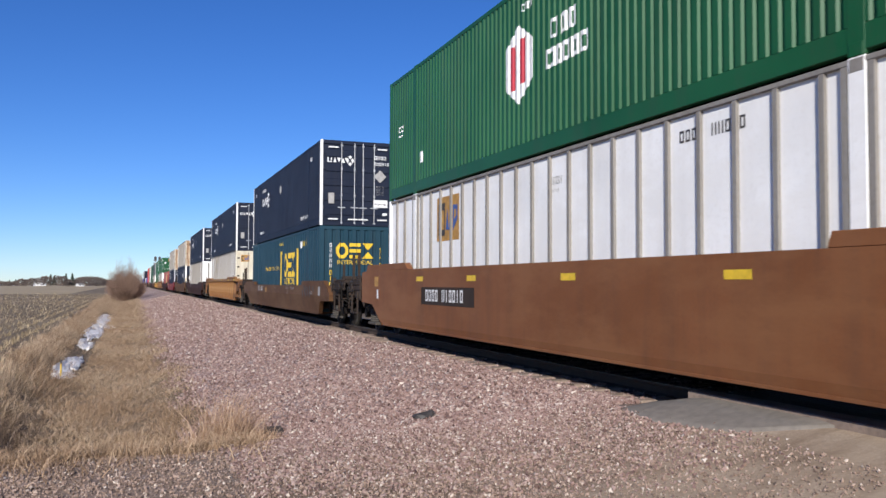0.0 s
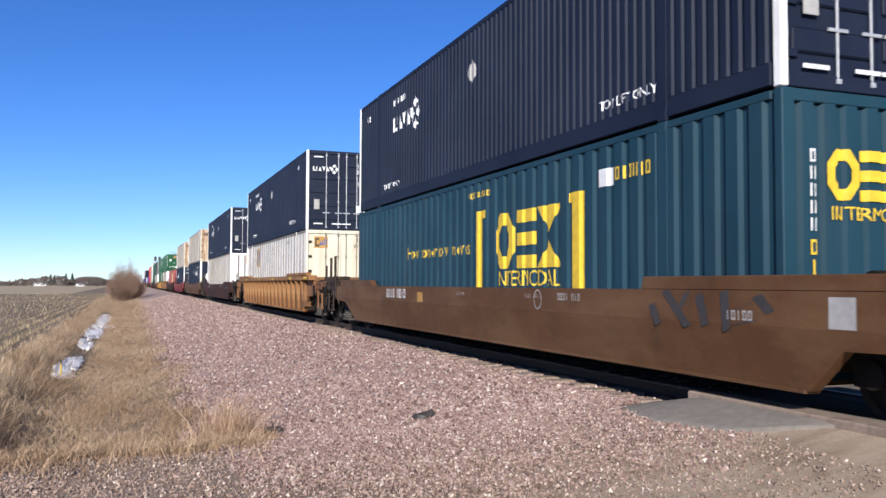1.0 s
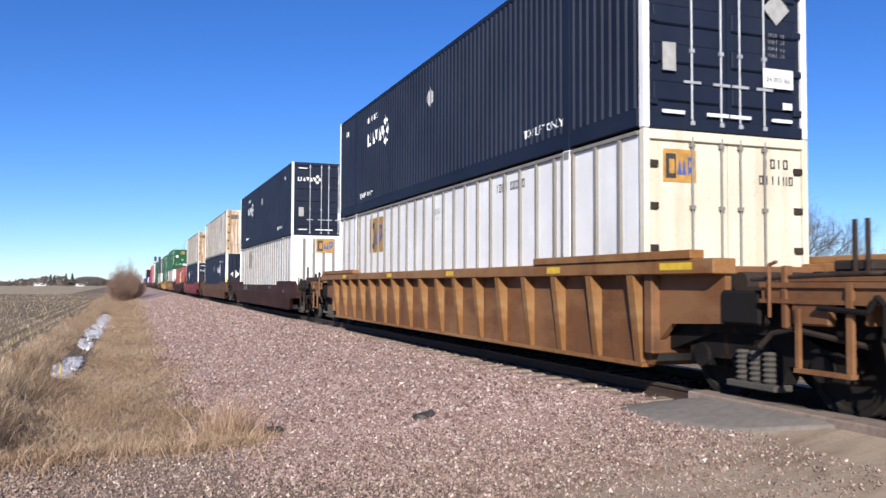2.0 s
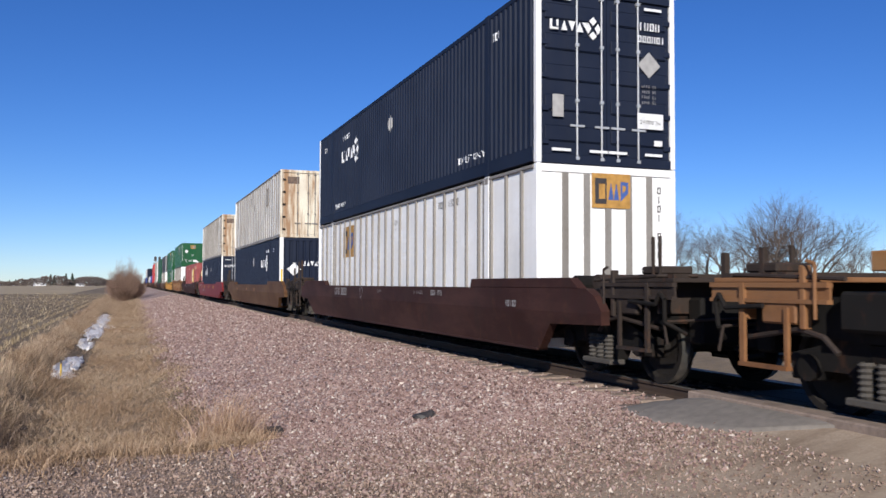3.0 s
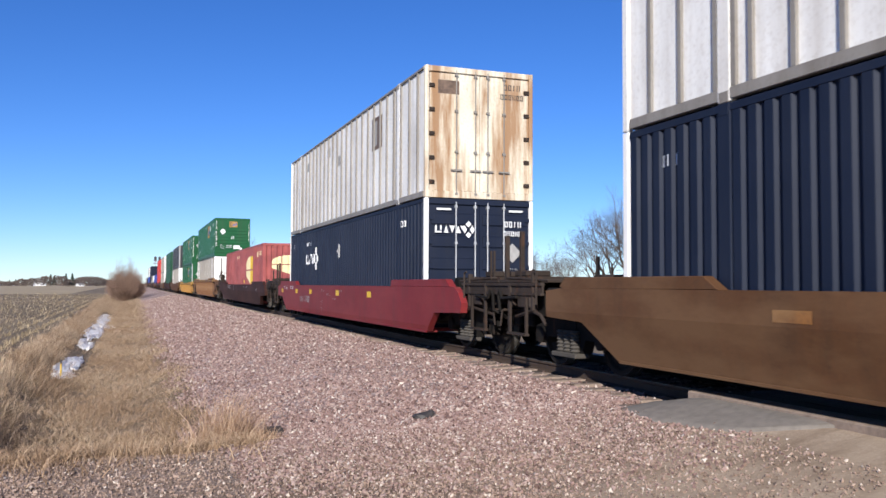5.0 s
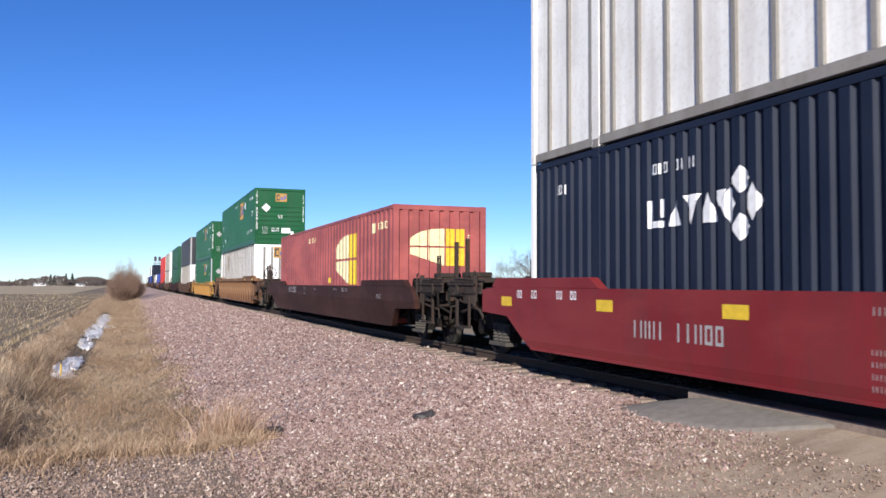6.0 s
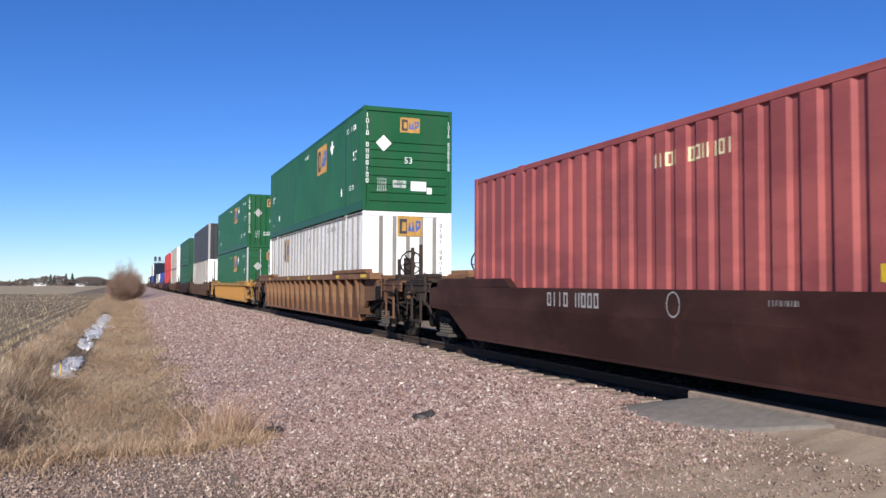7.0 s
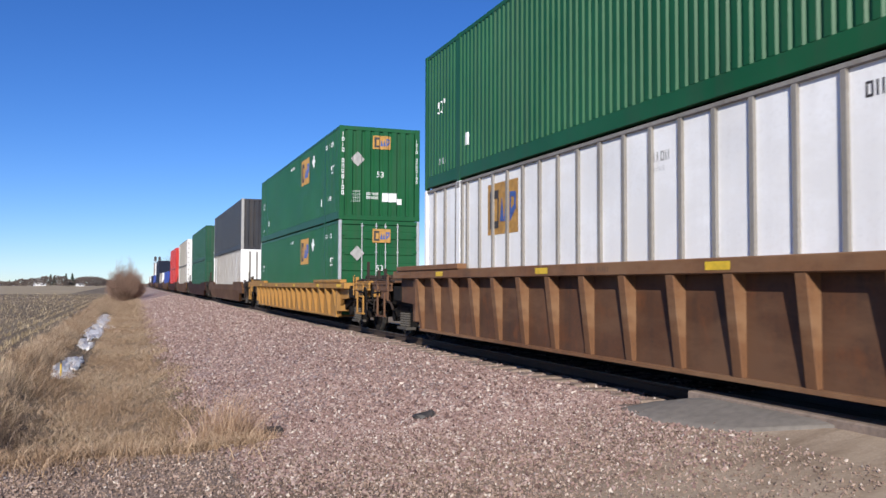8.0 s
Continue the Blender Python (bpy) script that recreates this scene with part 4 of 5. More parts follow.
def hexagon_logo(ob, s, z, waves):
    bm = bmesh.new()
    flat_poly(bm, [(-0.52, 0.33), (-0.52, -0.33), (0, -0.66), (0.52, -0.33), (0.52, 0.33), (0, 0.66)])
    decal("logo_hexagon", bm, MARK_WHITE, ob, "L", s, z, waves, 0.004)
    for u, v in ((0.18, -0.03), (-0.18, 0.03)):
        patch(ob, "L", s + u, z + v, 0.20, 0.74, MARK_RED, waves, 0.008, name="logo_bar")
    bm = bmesh.new()
    for u, w in ((-0.55, 0.25), (-0.22, 0.2), (0.06, 0.2)):
        flat_ring(bm, [(u, 0.12), (u + w, 0.12), (u + w, 0.42), (u, 0.42)], [(u + 0.07, 0.17), (u + w - 0.07, 0.17), (u + w - 0.07, 0.36), (u + 0.07, 0.36)])
    for u, w in ((-0.66, 0.28), (-0.32, 0.14), (-0.13, 0.2), (0.12, 0.2), (0.38, 0.22)):
        flat_ring(bm, [(u, -0.32), (u + w, -0.32), (u + w, -0.02), (u, -0.02)], [(u + 0.05, -0.26), (u + w - 0.05, -0.26), (u + w - 0.05, -0.09), (u + 0.05, -0.09)])
    decal("logo_block", bm, MARK_WHITE, ob, "L", s - 1.65, z, waves, 0.004, split=True)


def navy_marks(ob, logo_s, door, i):
    w = SIDE_WAVES[0.195 if i < 4 else 0.24]
    white_logo(ob, "L", logo_s, 1.88, 1.0, w)
    marks(ob, "L", logo_s + (0.45 if logo_s > 10 else -0.95), 2.42, 9, 0.13, MARK_WHITE, w, seed=i)
    diamond(ob, "L", 7.95, 2.02, 0.24, MARK_GREY, w)
    for s in (1.55, LEN - 1.0):
        marks(ob, "L", s, 2.42, 3, 0.14, MARK_WHITE, w, seed=i + 3)
    for s in (2.75, 13.1):
        word(ob, "TOP LIFT ONLY", "L", s, 0.44, 0.185, MARK_WHITE, w)
    if door:
        white_logo(ob, "E", -0.62, 2.22, 0.47, None)
        marks(ob, "E", 0.80, 2.36, 4, 0.13, MARK_WHITE, seed=i)
        marks(ob, "E", 0.84, 2.15, 6, 0.11, MARK_WHITE, seed=i + 1)
        diamond(ob, "E", 0.78, 1.72, 0.22, MARK_GREY)
        for k in range(4):
            marks(ob, "E", 0.78, 1.36 - k * 0.09, 7, 0.05, MARK_GREY, seed=k)
        patch(ob, "E", 0.80, 0.78, 0.50, 0.26, MARK_WHITE)
        word(ob, "24,000 lbs", "E", 0.80, 0.76, 0.10, MARK_DARK, None, 0.008)
        patch(ob, "E", -0.92, 0.92, 0.20, 0.36, MARK_GREY)
        patch(ob, "E", 0.95, 0.42, 0.16, 0.09, MARK_WHITE)
        for u in (-0.86, -0.18, 0.18, 0.86):
            for v in (0.22, HGT - 0.24):
                if abs(u) > 0.5 or v < 1:
                    patch(ob, "E", u, v, 0.34, 0.045, MARK_WHITE, name="reflective_tape")


def plate_marks(ob, end, i):
    on = -0.041
    if i in (4, 5):
        patch(ob, "L", 3.95, 2.05, 0.95, 0.85, MARK_BROWN, None, on, name="faded_logo_panel")
        patch(ob, "L", 4.05, 2.05, 0.25, 0.65, MARK_GREY, None, on + 0.004, name="faded_logo_block")
        patch(ob, "E", -0.74, 2.45, 0.5, 0.30, MARK_BROWN, None, -0.045, name="faded_logo_panel")
        marks(ob, "E", 0.80, 2.55, 4, 0.13, MARK_DARK, None, -0.045, seed=i)
        marks(ob, "E", 0.80, 2.33, 6, 0.12, MARK_DARK, None, -0.045, seed=i + 1)
        for s, z in ((12.9, 2.3), (9.6, 2.35), (8.2, 1.9)):
            patch(ob, "L", s, z, 0.4, 0.3, MARK_GREY, None, on, name="faded_placard")
        return
    ochre_logo(ob, "L", 12.2, 2.21, 1.25, 0.9, None, on)
    marks(ob, "L", 4.0, 2.60, 10, 0.14, MARK_DARK, None, on, seed=i)
    marks(ob, "L", 7.65, 2.45, 5, 0.12, MARK_GREY, None, on, seed=i + 2)
    marks(ob, "L", 7.65, 2.30, 6, 0.06, MARK_GREY, None, on, seed=i + 4)
    if end == "posts":
        ochre_logo(ob, "E", 0.05, 2.50, 0.72, 0.56, None, -0.004)
        marks(ob, "E", 0.98, 2.62, 11, 0.115, MARK_DARK, None, -0.028, upright=True)
    elif end == "doors":
        ochre_logo(ob, "E", -0.74, 2.45, 0.5, 0.42, None, -0.045)
        marks(ob, "E", 0.80, 2.55, 4, 0.13, MARK_DARK, None, -0.045, seed=i)
        marks(ob, "E", 0.80, 2.33, 6, 0.12, MARK_DARK, None, -0.045, seed=i + 1)


def green_marks(ob, end, i):
    w = SIDE_WAVES[0.18]
    ochre_logo(ob, "L", 5.3, 2.10, 1.45, 0.92, w)
    diamond(ob, "L", 3.85, 2.28, 0.24, MARK_WHITE, w)
    for s in (0.95, LEN - 1.0):
        word(ob, "53'", "L", s, 1.62, 0.36, MARK_WHITE, w)
    marks(ob, "L", 1.4, 2.45, 10, 0.14, MARK_WHITE, w, seed=i)
    marks(ob, "L", 7.9, 2.52, 9, 0.10, MARK_WHITE, w, seed=i)
    marks(ob, "L", 1.3, 0.75, 6, 0.13, MARK_WHITE, w, seed=i + 1)
    patch(ob, "L", 2.5, 0.72, 0.13, 0.24, MARK_WHITE, w)
    patch(ob, "L", LEN - 2.4, 0.75, 0.13, 0.24, MARK_WHITE, w)
    marks(ob, "L", LEN - 1.1, 0.5, 4, 0.12, MARK_WHITE, w, seed=i + 2)
    ew = END_WAVES if end == "waves" else None
    o = -0.010 if end == "bars" else 0.004
    ochre_logo(ob, "E", 0.05, 2.43, 0.58, 0.42, ew, o + (-0.028 if end == "bars" else 0))
    diamond(ob, "E", -0.72, 1.88, 0.23, MARK_WHITE if end == "bars" else MARK_GREY, ew, o)
    word(ob, "53", "E", 0.0, 1.42, 0.26, MARK_WHITE, ew, o)
    patch(ob, "E", 0.30, 0.72, 0.46, 0.27, MARK_WHITE, ew, o)
    patch(ob, "E", 0.62, 0.60, 0.15, 0.18, MARK_WHITE, ew, o)
    for k in range(4):
        marks(ob, "E", -0.76, 0.88 - k * 0.10, 5, 0.07, MARK_WHITE, ew, o, seed=k)
        if k < 2:
            marks(ob, "E", -0.25, 0.82 - k * 0.12, 6, 0.08, MARK_WHITE, ew, o, seed=k + 5)
    if end != "doors":
        marks(ob, "E", -1.19, 2.72, 12, 0.125, MARK_WHITE, None, 0.004, upright=True)
        marks(ob, "E", 1.19, 2.6, 12, 0.09, MARK_WHITE, None, 0.004, upright=True)


def car_marks(car, i):
    """Numbers, emblems and reflectors on a well car's side."""
    f = WELL_HALF

    def yel(s, z, w=0.42, h=0.10, m=MARK_YELLOW):
        patch(car, "L", s, z, w, h, m, None, 0.004, f, "reflector")
    if i == 0:
        patch(car, "L", 11.65, 1.03, 2.9, 0.36, GRIME, None, 0.003, f, "number_panel")
        marks(car, "L", 11.75, 1.04, 11, 0.235, MARK_WHITE, None, 0.007, f, 4)
        for s in (13.2, 10.35, 6.8, 3.3):
            yel(s, 1.38)
        yel(16.5, 1.33, 0.34, 0.24, MARK_ORANGE)
        patch(car, "L", 16.4, 1.02, 0.14, 0.22, MARK_WHITE, None, 0.004, f)
    elif i in (1, 3, 6):
        marks(car, "L", 12.0, 1.06, 9, 0.20, MARK_WHITE if i == 1 else MARK_GREY, None, 0.004, f, i)
        for s, n, h in ((8.0, 8, 0.06), (7.9, 6, 0.05), (5.0, 10, 0.07), (3.9, 8, 0.10), (0.4, 5, 0.1)):
            marks(car, "L", s, 1.10 - 0.13 * (n % 2), n, h, MARK_GREY, None, 0.004, f, n)
        bm = bmesh.new()
        k = 1.0 if i != 1 else 0.5
        flat_ring(bm, [(0.13 * math.cos(a), 0.15 * math.sin(a)) for a in [math.tau * k / 14 for k in range(14)]], [(0.112 * math.cos(a), 0.132 * math.sin(a)) for a in [math.tau * k / 14 for k in range(14)]])
        decal("emblem", bm, MARK_GREY, car, "L", 9.7 * k, 1.05, None, 0.004, face=f)
        if i == 1:
            yel(10.3, 1.0, 0.35, 0.2, MARK_ORANGE)
            patch(car, "L", -0.9, 1.03, 0.3, 0.28, MARK_GREY, None, 0.004, f)
            bm = bmesh.new()
            for a, b in (((-0.95, 0.05), (-0.85, -0.12)), ((-0.75, 0.17), (-0.45, -0.12)), ((-0.45, 0.16), (-0.55, 0.02)), ((-0.30, 0.14), (-0.22, -0.10)), ((0.0, 0.17), (0.03, -0.13)), ((0.06, 0.0), (0.40, 0.13)), ((0.36, 0.14), (0.50, 0.02)), ((0.10, -0.08), (0.34, -0.04))):
                flat_poly(bm, [a, b, (b[0] + 0.09, b[1] + 0.03), (a[0] + 0.10, a[1] + 0.03)])
            for w in bm.verts:
                w.co *= 1.35
            decal("graffiti_stroke", bm, MARK_DARK, car, "L", 0.7, 0.96, None, 0.004, face=f, split=True)
    elif i == 4:
        for s in (9.0, 6.2, 13.0):
            patch(car, "L", s, 0.98, 0.5, 0.12, CAR_ORANGE, None, 0.004, f, "paint_patch")
    elif i == 5:
        marks(car, "L", 12.4, 0.74, 10, 0.21, MARK_GREY, None, 0.004, f, 5)
        for s in (16.9, 13.9, 11.4, 7.5, 4.0):
            yel(s, 1.0, 0.40, 0.15)
        for s in (16.4, 15.9, 15.1, 14.7):
            marks(car, "L", s, 1.12, 2, 0.12, MARK_WHITE, None, 0.004, f, 2)
        for k in range(4):
            marks(car, "L", 9.5 - k * 0.8, 1.06 - 0.12 * (k % 3), 8, 0.07, MARK_GREY, None, 0.004, f, k)
            marks(car, "L", 9.6, 0.72 - 0.10 * k, 7, 0.05, MARK_GREY, None, 0.004, f, k + 7)
    elif i in (2, 7, 8):
        top = CARS[i][2]
        for s in (14.6, 10.2, 6.2, 2.0):
            yel(s, top - 0.085, 0.40, 0.09)
        marks(car, "L", 8.6, top - 0.085, 10, 0.07, MARK_DARK, None, 0.004, f, i)
        if i == 2:
            marks(car, "L", 12.8, 0.98, 8, 0.18, MARK_DARK, None, -0.186, f, i)
        bm = bmesh.new()
        flat_rect(bm, -0.30, 0.30, 0, 0.08)
        decal("yellow_end_patch", bm, MARK_YELLOW, car, "L", -0.9, top - 0.12, None, 0.004, face=f)


# ---- the cars and their loads ----
def load(i, lower, upper):
    for ob, z in ((lower, BASE), (upper, UPPER)):
        if ob:
            roll_in(ob, STARTS[i] + SLACK.get(i, 0.0), z + LIFT[i])


CARS = [
    ("smooth", CAR_BROWN, 1.60, "brown smooth-sided well car with yellow reflector patches"),
    ("smooth", CAR_DUST, 1.22, "dusty brown smooth-sided well car with faded graffiti"),
    ("ribbed", CAR_ORANGE, 1.56, "rusty orange well car with upright side ribs"),
    ("smooth", CAR_MAROON, 1.22, "dark maroon smooth-sided well car"),
    ("smooth", CAR_DUST, 1.22, "dusty brown smooth-sided well car with dark caps"),
    ("smooth", CAR_RED, 1.22, "bright red smooth-sided well car with white stencils"),
    ("smooth", CAR_MAROON, 1.22, "dark maroon well car under a single red container"),
    ("ribbed", CAR_RUST, 1.56, "rusty brown well car with upright side ribs"),
    ("ribbed", CAR_YELLOW, 1.30, "yellow well car with upright side ribs"),
] + [("smooth", CAR_DUST, 1.22, "brown well car far down the train"), ("smooth", CAR_MAROON, 1.22, "maroon well car far down the train")] * 5
for i, (style, color, top, label) in enumerate(CARS):
    c = well_car(style, color, top, label, (i == 7, i in (1, 3, 6)), 0.42 if i in (0, 5) else 0.88, i < 9, {2: SHADED_ORANGE, 7: SHADED_RUST}.get(i))
    car_marks(c, i)
    roll_in(c, STARTS[i], 0.0)


def plates(color, label, end, i, door=None):
    ob = container("plates", color, label, 0, end, POST_GREY, door=door)
    if i < 9:
        plate_marks(ob, end, i)
    return ob


def navy(label, end, i, logo_s):
    ob = container("waves", NAVY, label, 0, end, WHITE, 0.195 if i < 4 else 0.24)
    navy_marks(ob, logo_s, end == "doors", i)
    return ob


def green(label, end, i):
    ob = container("waves", GREEN, label, 0, end, ROD_GREY if end == "doors" else GREEN, 0.18)
    green_marks(ob, end, i)
    return ob


def hexagon_container():
    ob = container("waves", GREEN, "green corrugated container with a white hexagon logo", 0, "bars", GREEN, 0.18)
    w = SIDE_WAVES[0.18]
    hexagon_logo(ob, 8.83, 1.60, w)
    word(ob, "53'", "L", 15.2, 1.55, 0.36, MARK_WHITE, w)
    patch(ob, "L", 13.75, 0.76, 0.14, 0.24, MARK_WHITE, w)
    marks(ob, "L", 2.6, 2.35, 3, 0.3, MARK_WHITE, w)
    marks(ob, "L", 8.5, 2.5, 4, 0.12, MARK_WHITE, w)
    return ob


def teal_container():
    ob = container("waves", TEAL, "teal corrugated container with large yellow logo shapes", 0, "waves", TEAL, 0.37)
    w = SIDE_WAVES[0.37]
    for s, u in ((7.58, 1), (4.02, -1)):
        bm = bmesh.new()
        flat_rect(bm, -0.14, 0.14, -0.69, 0.70)
        flat_rect(bm, 0.14 if u > 0 else -0.28, 0.28 if u > 0 else -0.14, 0.56, 0.70)
        decal("logo_bracket", bm, MARK_YELLOW, ob, "L", s, 1.57, w)
    yellow_logo(ob, "L", 5.7, 1.68, 2.5, 0.95, w)
    word(ob, "INTERMODAL", "L", 5.7, 1.03, 0.36, MARK_YELLOW, w)
    word(ob, "How tomorrow moves", "L", 9.9, 1.62, 0.40, MARK_YELLOW, w)
    marks(ob, "L", 2.6, 2.40, 6, 0.17, MARK_YELLOW, w)
    patch(ob, "L", 3.3, 2.38, 0.36, 0.24, MARK_WHITE, w)
    marks(ob, "L", 7.6, 2.58, 12, 0.10, MARK_YELLOW, w)
    ew = END_WAVES
    yellow_logo(ob, "E", -0.08, 2.06, 1.40, 0.52, ew)
    word(ob, "INTERMODAL", "E", -0.08, 1.66, 0.20, MARK_YELLOW, ew)
    marks(ob, "E", -0.92, 2.32, 5, 0.13, MARK_WHITE, ew, upright=True)
    marks(ob, "E", -0.92, 1.42, 6, 0.15, MARK_YELLOW, ew, upright=True)
    marks(ob, "E", 0.80, 2.2, 10, 0.08, MARK_YELLOW, ew, upright=True)
    return ob


def red_container():
    ob = container("waves", RED, "faded red corrugated container with a yellow and white round logo", 0, "waves", RED, 0.40)
    w = SIDE_WAVES[0.40]
    round_logo(ob, "L", 4.8, 1.65, 2.6, 1.45, w)
    marks(ob, "L", 1.0, 2.43, 6, 0.18, MARK_PALE, w)
    patch(ob, "L", 1.75, 2.40, 0.36, 0.26, MARK_PALE, w)
    marks(ob, "L", 9.7, 2.45, 11, 0.17, MARK_PALE, w)
    patch(ob, "L", 6.9, 1.05, 0.45, 0.16, MARK_YELLOW, w)
    round_logo(ob, "E", -0.08, 1.86, 1.5, 0.92, END_WAVES)
    yellow_logo(ob, "E", 0.10, 1.06, 0.56, 0.28, END_WAVES)
    marks(ob, "E", 0.80, 2.2, 10, 0.12, MARK_PALE, END_WAVES, upright=True)
    # an older box, eight feet wide
    for me in {c.data for c in ob.children}:
        me.transform(Matrix.Translation((-0.02, 0, 0)) @ Matrix.Diagonal((0.945, 1, 1, 1)))
    return ob


FAR = "far down the train"
load(0, plates(WHITE, "white plate-sided container with grey posts and an ochre logo panel", "posts", 0), hexagon_container())
load(1, teal_container(), navy("navy corrugated container with white corner posts and door rods", "doors", 1, 12.0))
load(2, plates(WHITE, "white plate-sided container with cream doors", "doors", 2, PALE_DOOR), navy("navy corrugated container with white logo and doors", "doors", 2, 12.0))
load(3, plates(WHITE, "white plate-sided container with grey-striped end", "posts", 3), navy("navy corrugated container with white top-lift lettering", "doors", 3, 12.0))
navy4 = navy("navy corrugated container with white end posts and large white logo", "waves", 4, 4.35)
diamond(navy4, "E", -0.68, 1.55, 0.30, MARK_WHITE, END_WAVES)
white_logo(navy4, "E", 0.15, 1.80, 0.56, END_WAVES)
marks(navy4, "E", 0.72, 2.32, 4, 0.15, MARK_WHITE, END_WAVES, upright=True)
marks(navy4, "E", 0.96, 2.32, 8, 0.15, MARK_WHITE, END_WAVES, upright=True)
for u in (-1.21, 1.21):
    patch(navy4, "E", u, 1.1, 0.07, 0.9, MARK_YELLOW, name="yellow_stripe")
load(4, navy4, plates(DINGY, "light grey container with rust-stained cream doors", "doors", 4, CREAM))
load(5, navy("navy corrugated container with doors and white logo", "doors", 5, 12.0), plates(DINGY, "grimy white plate-sided container with stained doors", "doors", 5, CREAM))
load(6, red_container(), None)
load(7, plates(WHITE, "scuffed white plate-sided container with ochre logo panel", "posts", 7), green("green corrugated container with ochre logo panel and ribbed end", "bars", 7))
load(8, green("green corrugated container with green doors", "doors", 8), green("green corrugated container with corrugated end", "waves", 9))
load(9, plates(WHITE, "white plate-sided container " + FAR, "posts", 9), container("waves", CHARCOAL, "charcoal container with a pale corner post", 0, "waves", MARK_GREY))
load(10, container("waves", DARKGREEN, "dark green container " + FAR, 0, "doors"), container("waves", DARKGREEN, "dark green container " + FAR, 0, "doors"))
load(11, plates(DINGY, "dingy white container " + FAR, "doors", 11), plates(DINGY, "dingy white container " + FAR, "doors", 11))
load(12, container("waves", BRIGHT_RED, "bright red container " + FAR, 0, "waves"), container("waves", BRIGHT_RED, "bright red container " + FAR, 0, "waves"))
load(13, container("waves", BLUE, "blue container " + FAR, 0, "waves"), None)
load(14, plates(WHITE, "white container " + FAR, "posts", 14), None)
load(15, container("waves", NAVY, "navy container " + FAR, 0, "waves"), container("waves", NAVY, "navy container " + FAR, 0, "waves"))
load(16, container("waves", BLUE, "blue container " + FAR, 0, "waves"), plates(WHITE, "white container " + FAR, "posts", 16))
load(17, container("waves", NAVY, "navy container " + FAR, 0, "waves"), None)
load(18, plates(WHITE, "white container " + FAR, "posts", 18), None)


# ---- stones, grass, stubble, snow ----
def tinted(name, stops, rough=0.9, trans=0.0):
    """A tone of its own for each island of the mesh."""
    m, t, b = shader(name)
    g = t.nodes.new("ShaderNodeNewGeometry")
    c = ramp(t, g.outputs["Random Per Island"], stops)
    c = mix(t, 0.25, c, ramp(t, noise_node(t, 30, 3), [(0.3, (0.2, 0.17, 0.15)), (0.7, (0.6, 0.55, 0.5))]), "OVERLAY")
    link(t, c, b.inputs["Base Color"])
    b.inputs["Roughness"].default_value = rough
    return m


STONE_PINK = tinted("pink_quartzite", [(0.0, (0.095, 0.056, 0.05)), (0.25, (0.22, 0.14, 0.125)), (0.6, (0.30, 0.205, 0.185)), (0.9, (0.38, 0.29, 0.262)), (1.0, (0.60, 0.54, 0.49))])
STONE_TAN = tinted("road_pebbles", [(0.0, (0.12, 0.09, 0.072)), (0.4, (0.27, 0.19, 0.15)), (0.9, (0.40, 0.30, 0.25)), (1.0, (0.62, 0.55, 0.48))])
DRY_GRASS = tinted("dry_grass", [(0.0, (0.15, 0.092, 0.056)), (0.4, (0.30, 0.198, 0.122)), (0.8, (0.41, 0.288, 0.188)), (1.0, (0.54, 0.41, 0.285))])
PALE_GRASS = tinted("pale_dry_grass", [(0.0, (0.28, 0.19, 0.12)), (0.5, (0.46, 0.345, 0.235)), (1.0, (0.62, 0.50, 0.37))])
STALKS = tinted("corn_stubble", [(0.0, (0.10, 0.07, 0.045)), (0.5, (0.30, 0.23, 0.14)), (0.85, (0.46, 0.37, 0.23)), (1.0, (0.60, 0.51, 0.35))])
WEED = tinted("straw_weed", [(0.0, (0.24, 0.14, 0.085)), (0.5, (0.44, 0.29, 0.185)), (1.0, (0.66, 0.50, 0.36))])
BARK = tinted("bare_bark", [(0.0, (0.06, 0.047, 0.039)), (1.0, (0.14, 0.112, 0.096))])
TWIG = tinted("brown_twigs", [(0.0, (0.17, 0.105, 0.078)), (1.0, (0.36, 0.24, 0.18))])
SNOW = plain("old_snow", (0.92, 0.89, 0.86), 0.7, vary=0.08, scale=6)


def pebbles(name, rng, x, y, r, material, label, category, sink=0.25):
    """Angular stones: bent octahedra lying on the ground."""
    n = len(x)
    octa = np.array([(1, 0, 0), (-1, 0, 0), (0, 1, 0), (0, -1, 0), (0, 0, 1), (0, 0, -1)], float)
    tri = np.array([(0, 2, 4), (2, 1, 4), (1, 3, 4), (3, 0, 4), (2, 0, 5), (1, 2, 5), (3, 1, 5), (0, 3, 5)])
    v = octa[None] * rng.uniform(0.65, 1.25, (n, 6, 1)) + rng.normal(0, 0.22, (n, 6, 3))
    v *= np.stack([np.ones(n), rng.uniform(0.7, 1.2, n), rng.uniform(0.5, 0.9, n)], 1)[:, None]
    q = rng.normal(size=(n, 4))
    q /= np.linalg.norm(q, axis=1)[:, None]
    w, a, b, c = q.T
    R = np.stack([1 - 2 * (b * b + c * c), 2 * (a * b - c * w), 2 * (a * c + b * w), 2 * (a * b + c * w), 1 - 2 * (a * a + c * c), 2 * (b * c - a * w), 2 * (a * c - b * w), 2 * (b * c + a * w), 1 - 2 * (a * a + b * b)], 1).reshape(n, 3, 3)
    v = np.einsum("nij,nkj->nki", R, v) * r[:, None, None]
    v += np.stack([x, y, heights(x, y) + 0.02 + r * (0.5 - sink)], 1)[:, None]
    f = (tri[None] + 6 * np.arange(n)[:, None, None]).reshape(-1, 3)
    me = from_arrays(name, v.reshape(-1, 3).tolist(), f.tolist(), material)
    return tagged(new(name, me), label, category, kind="stuff")


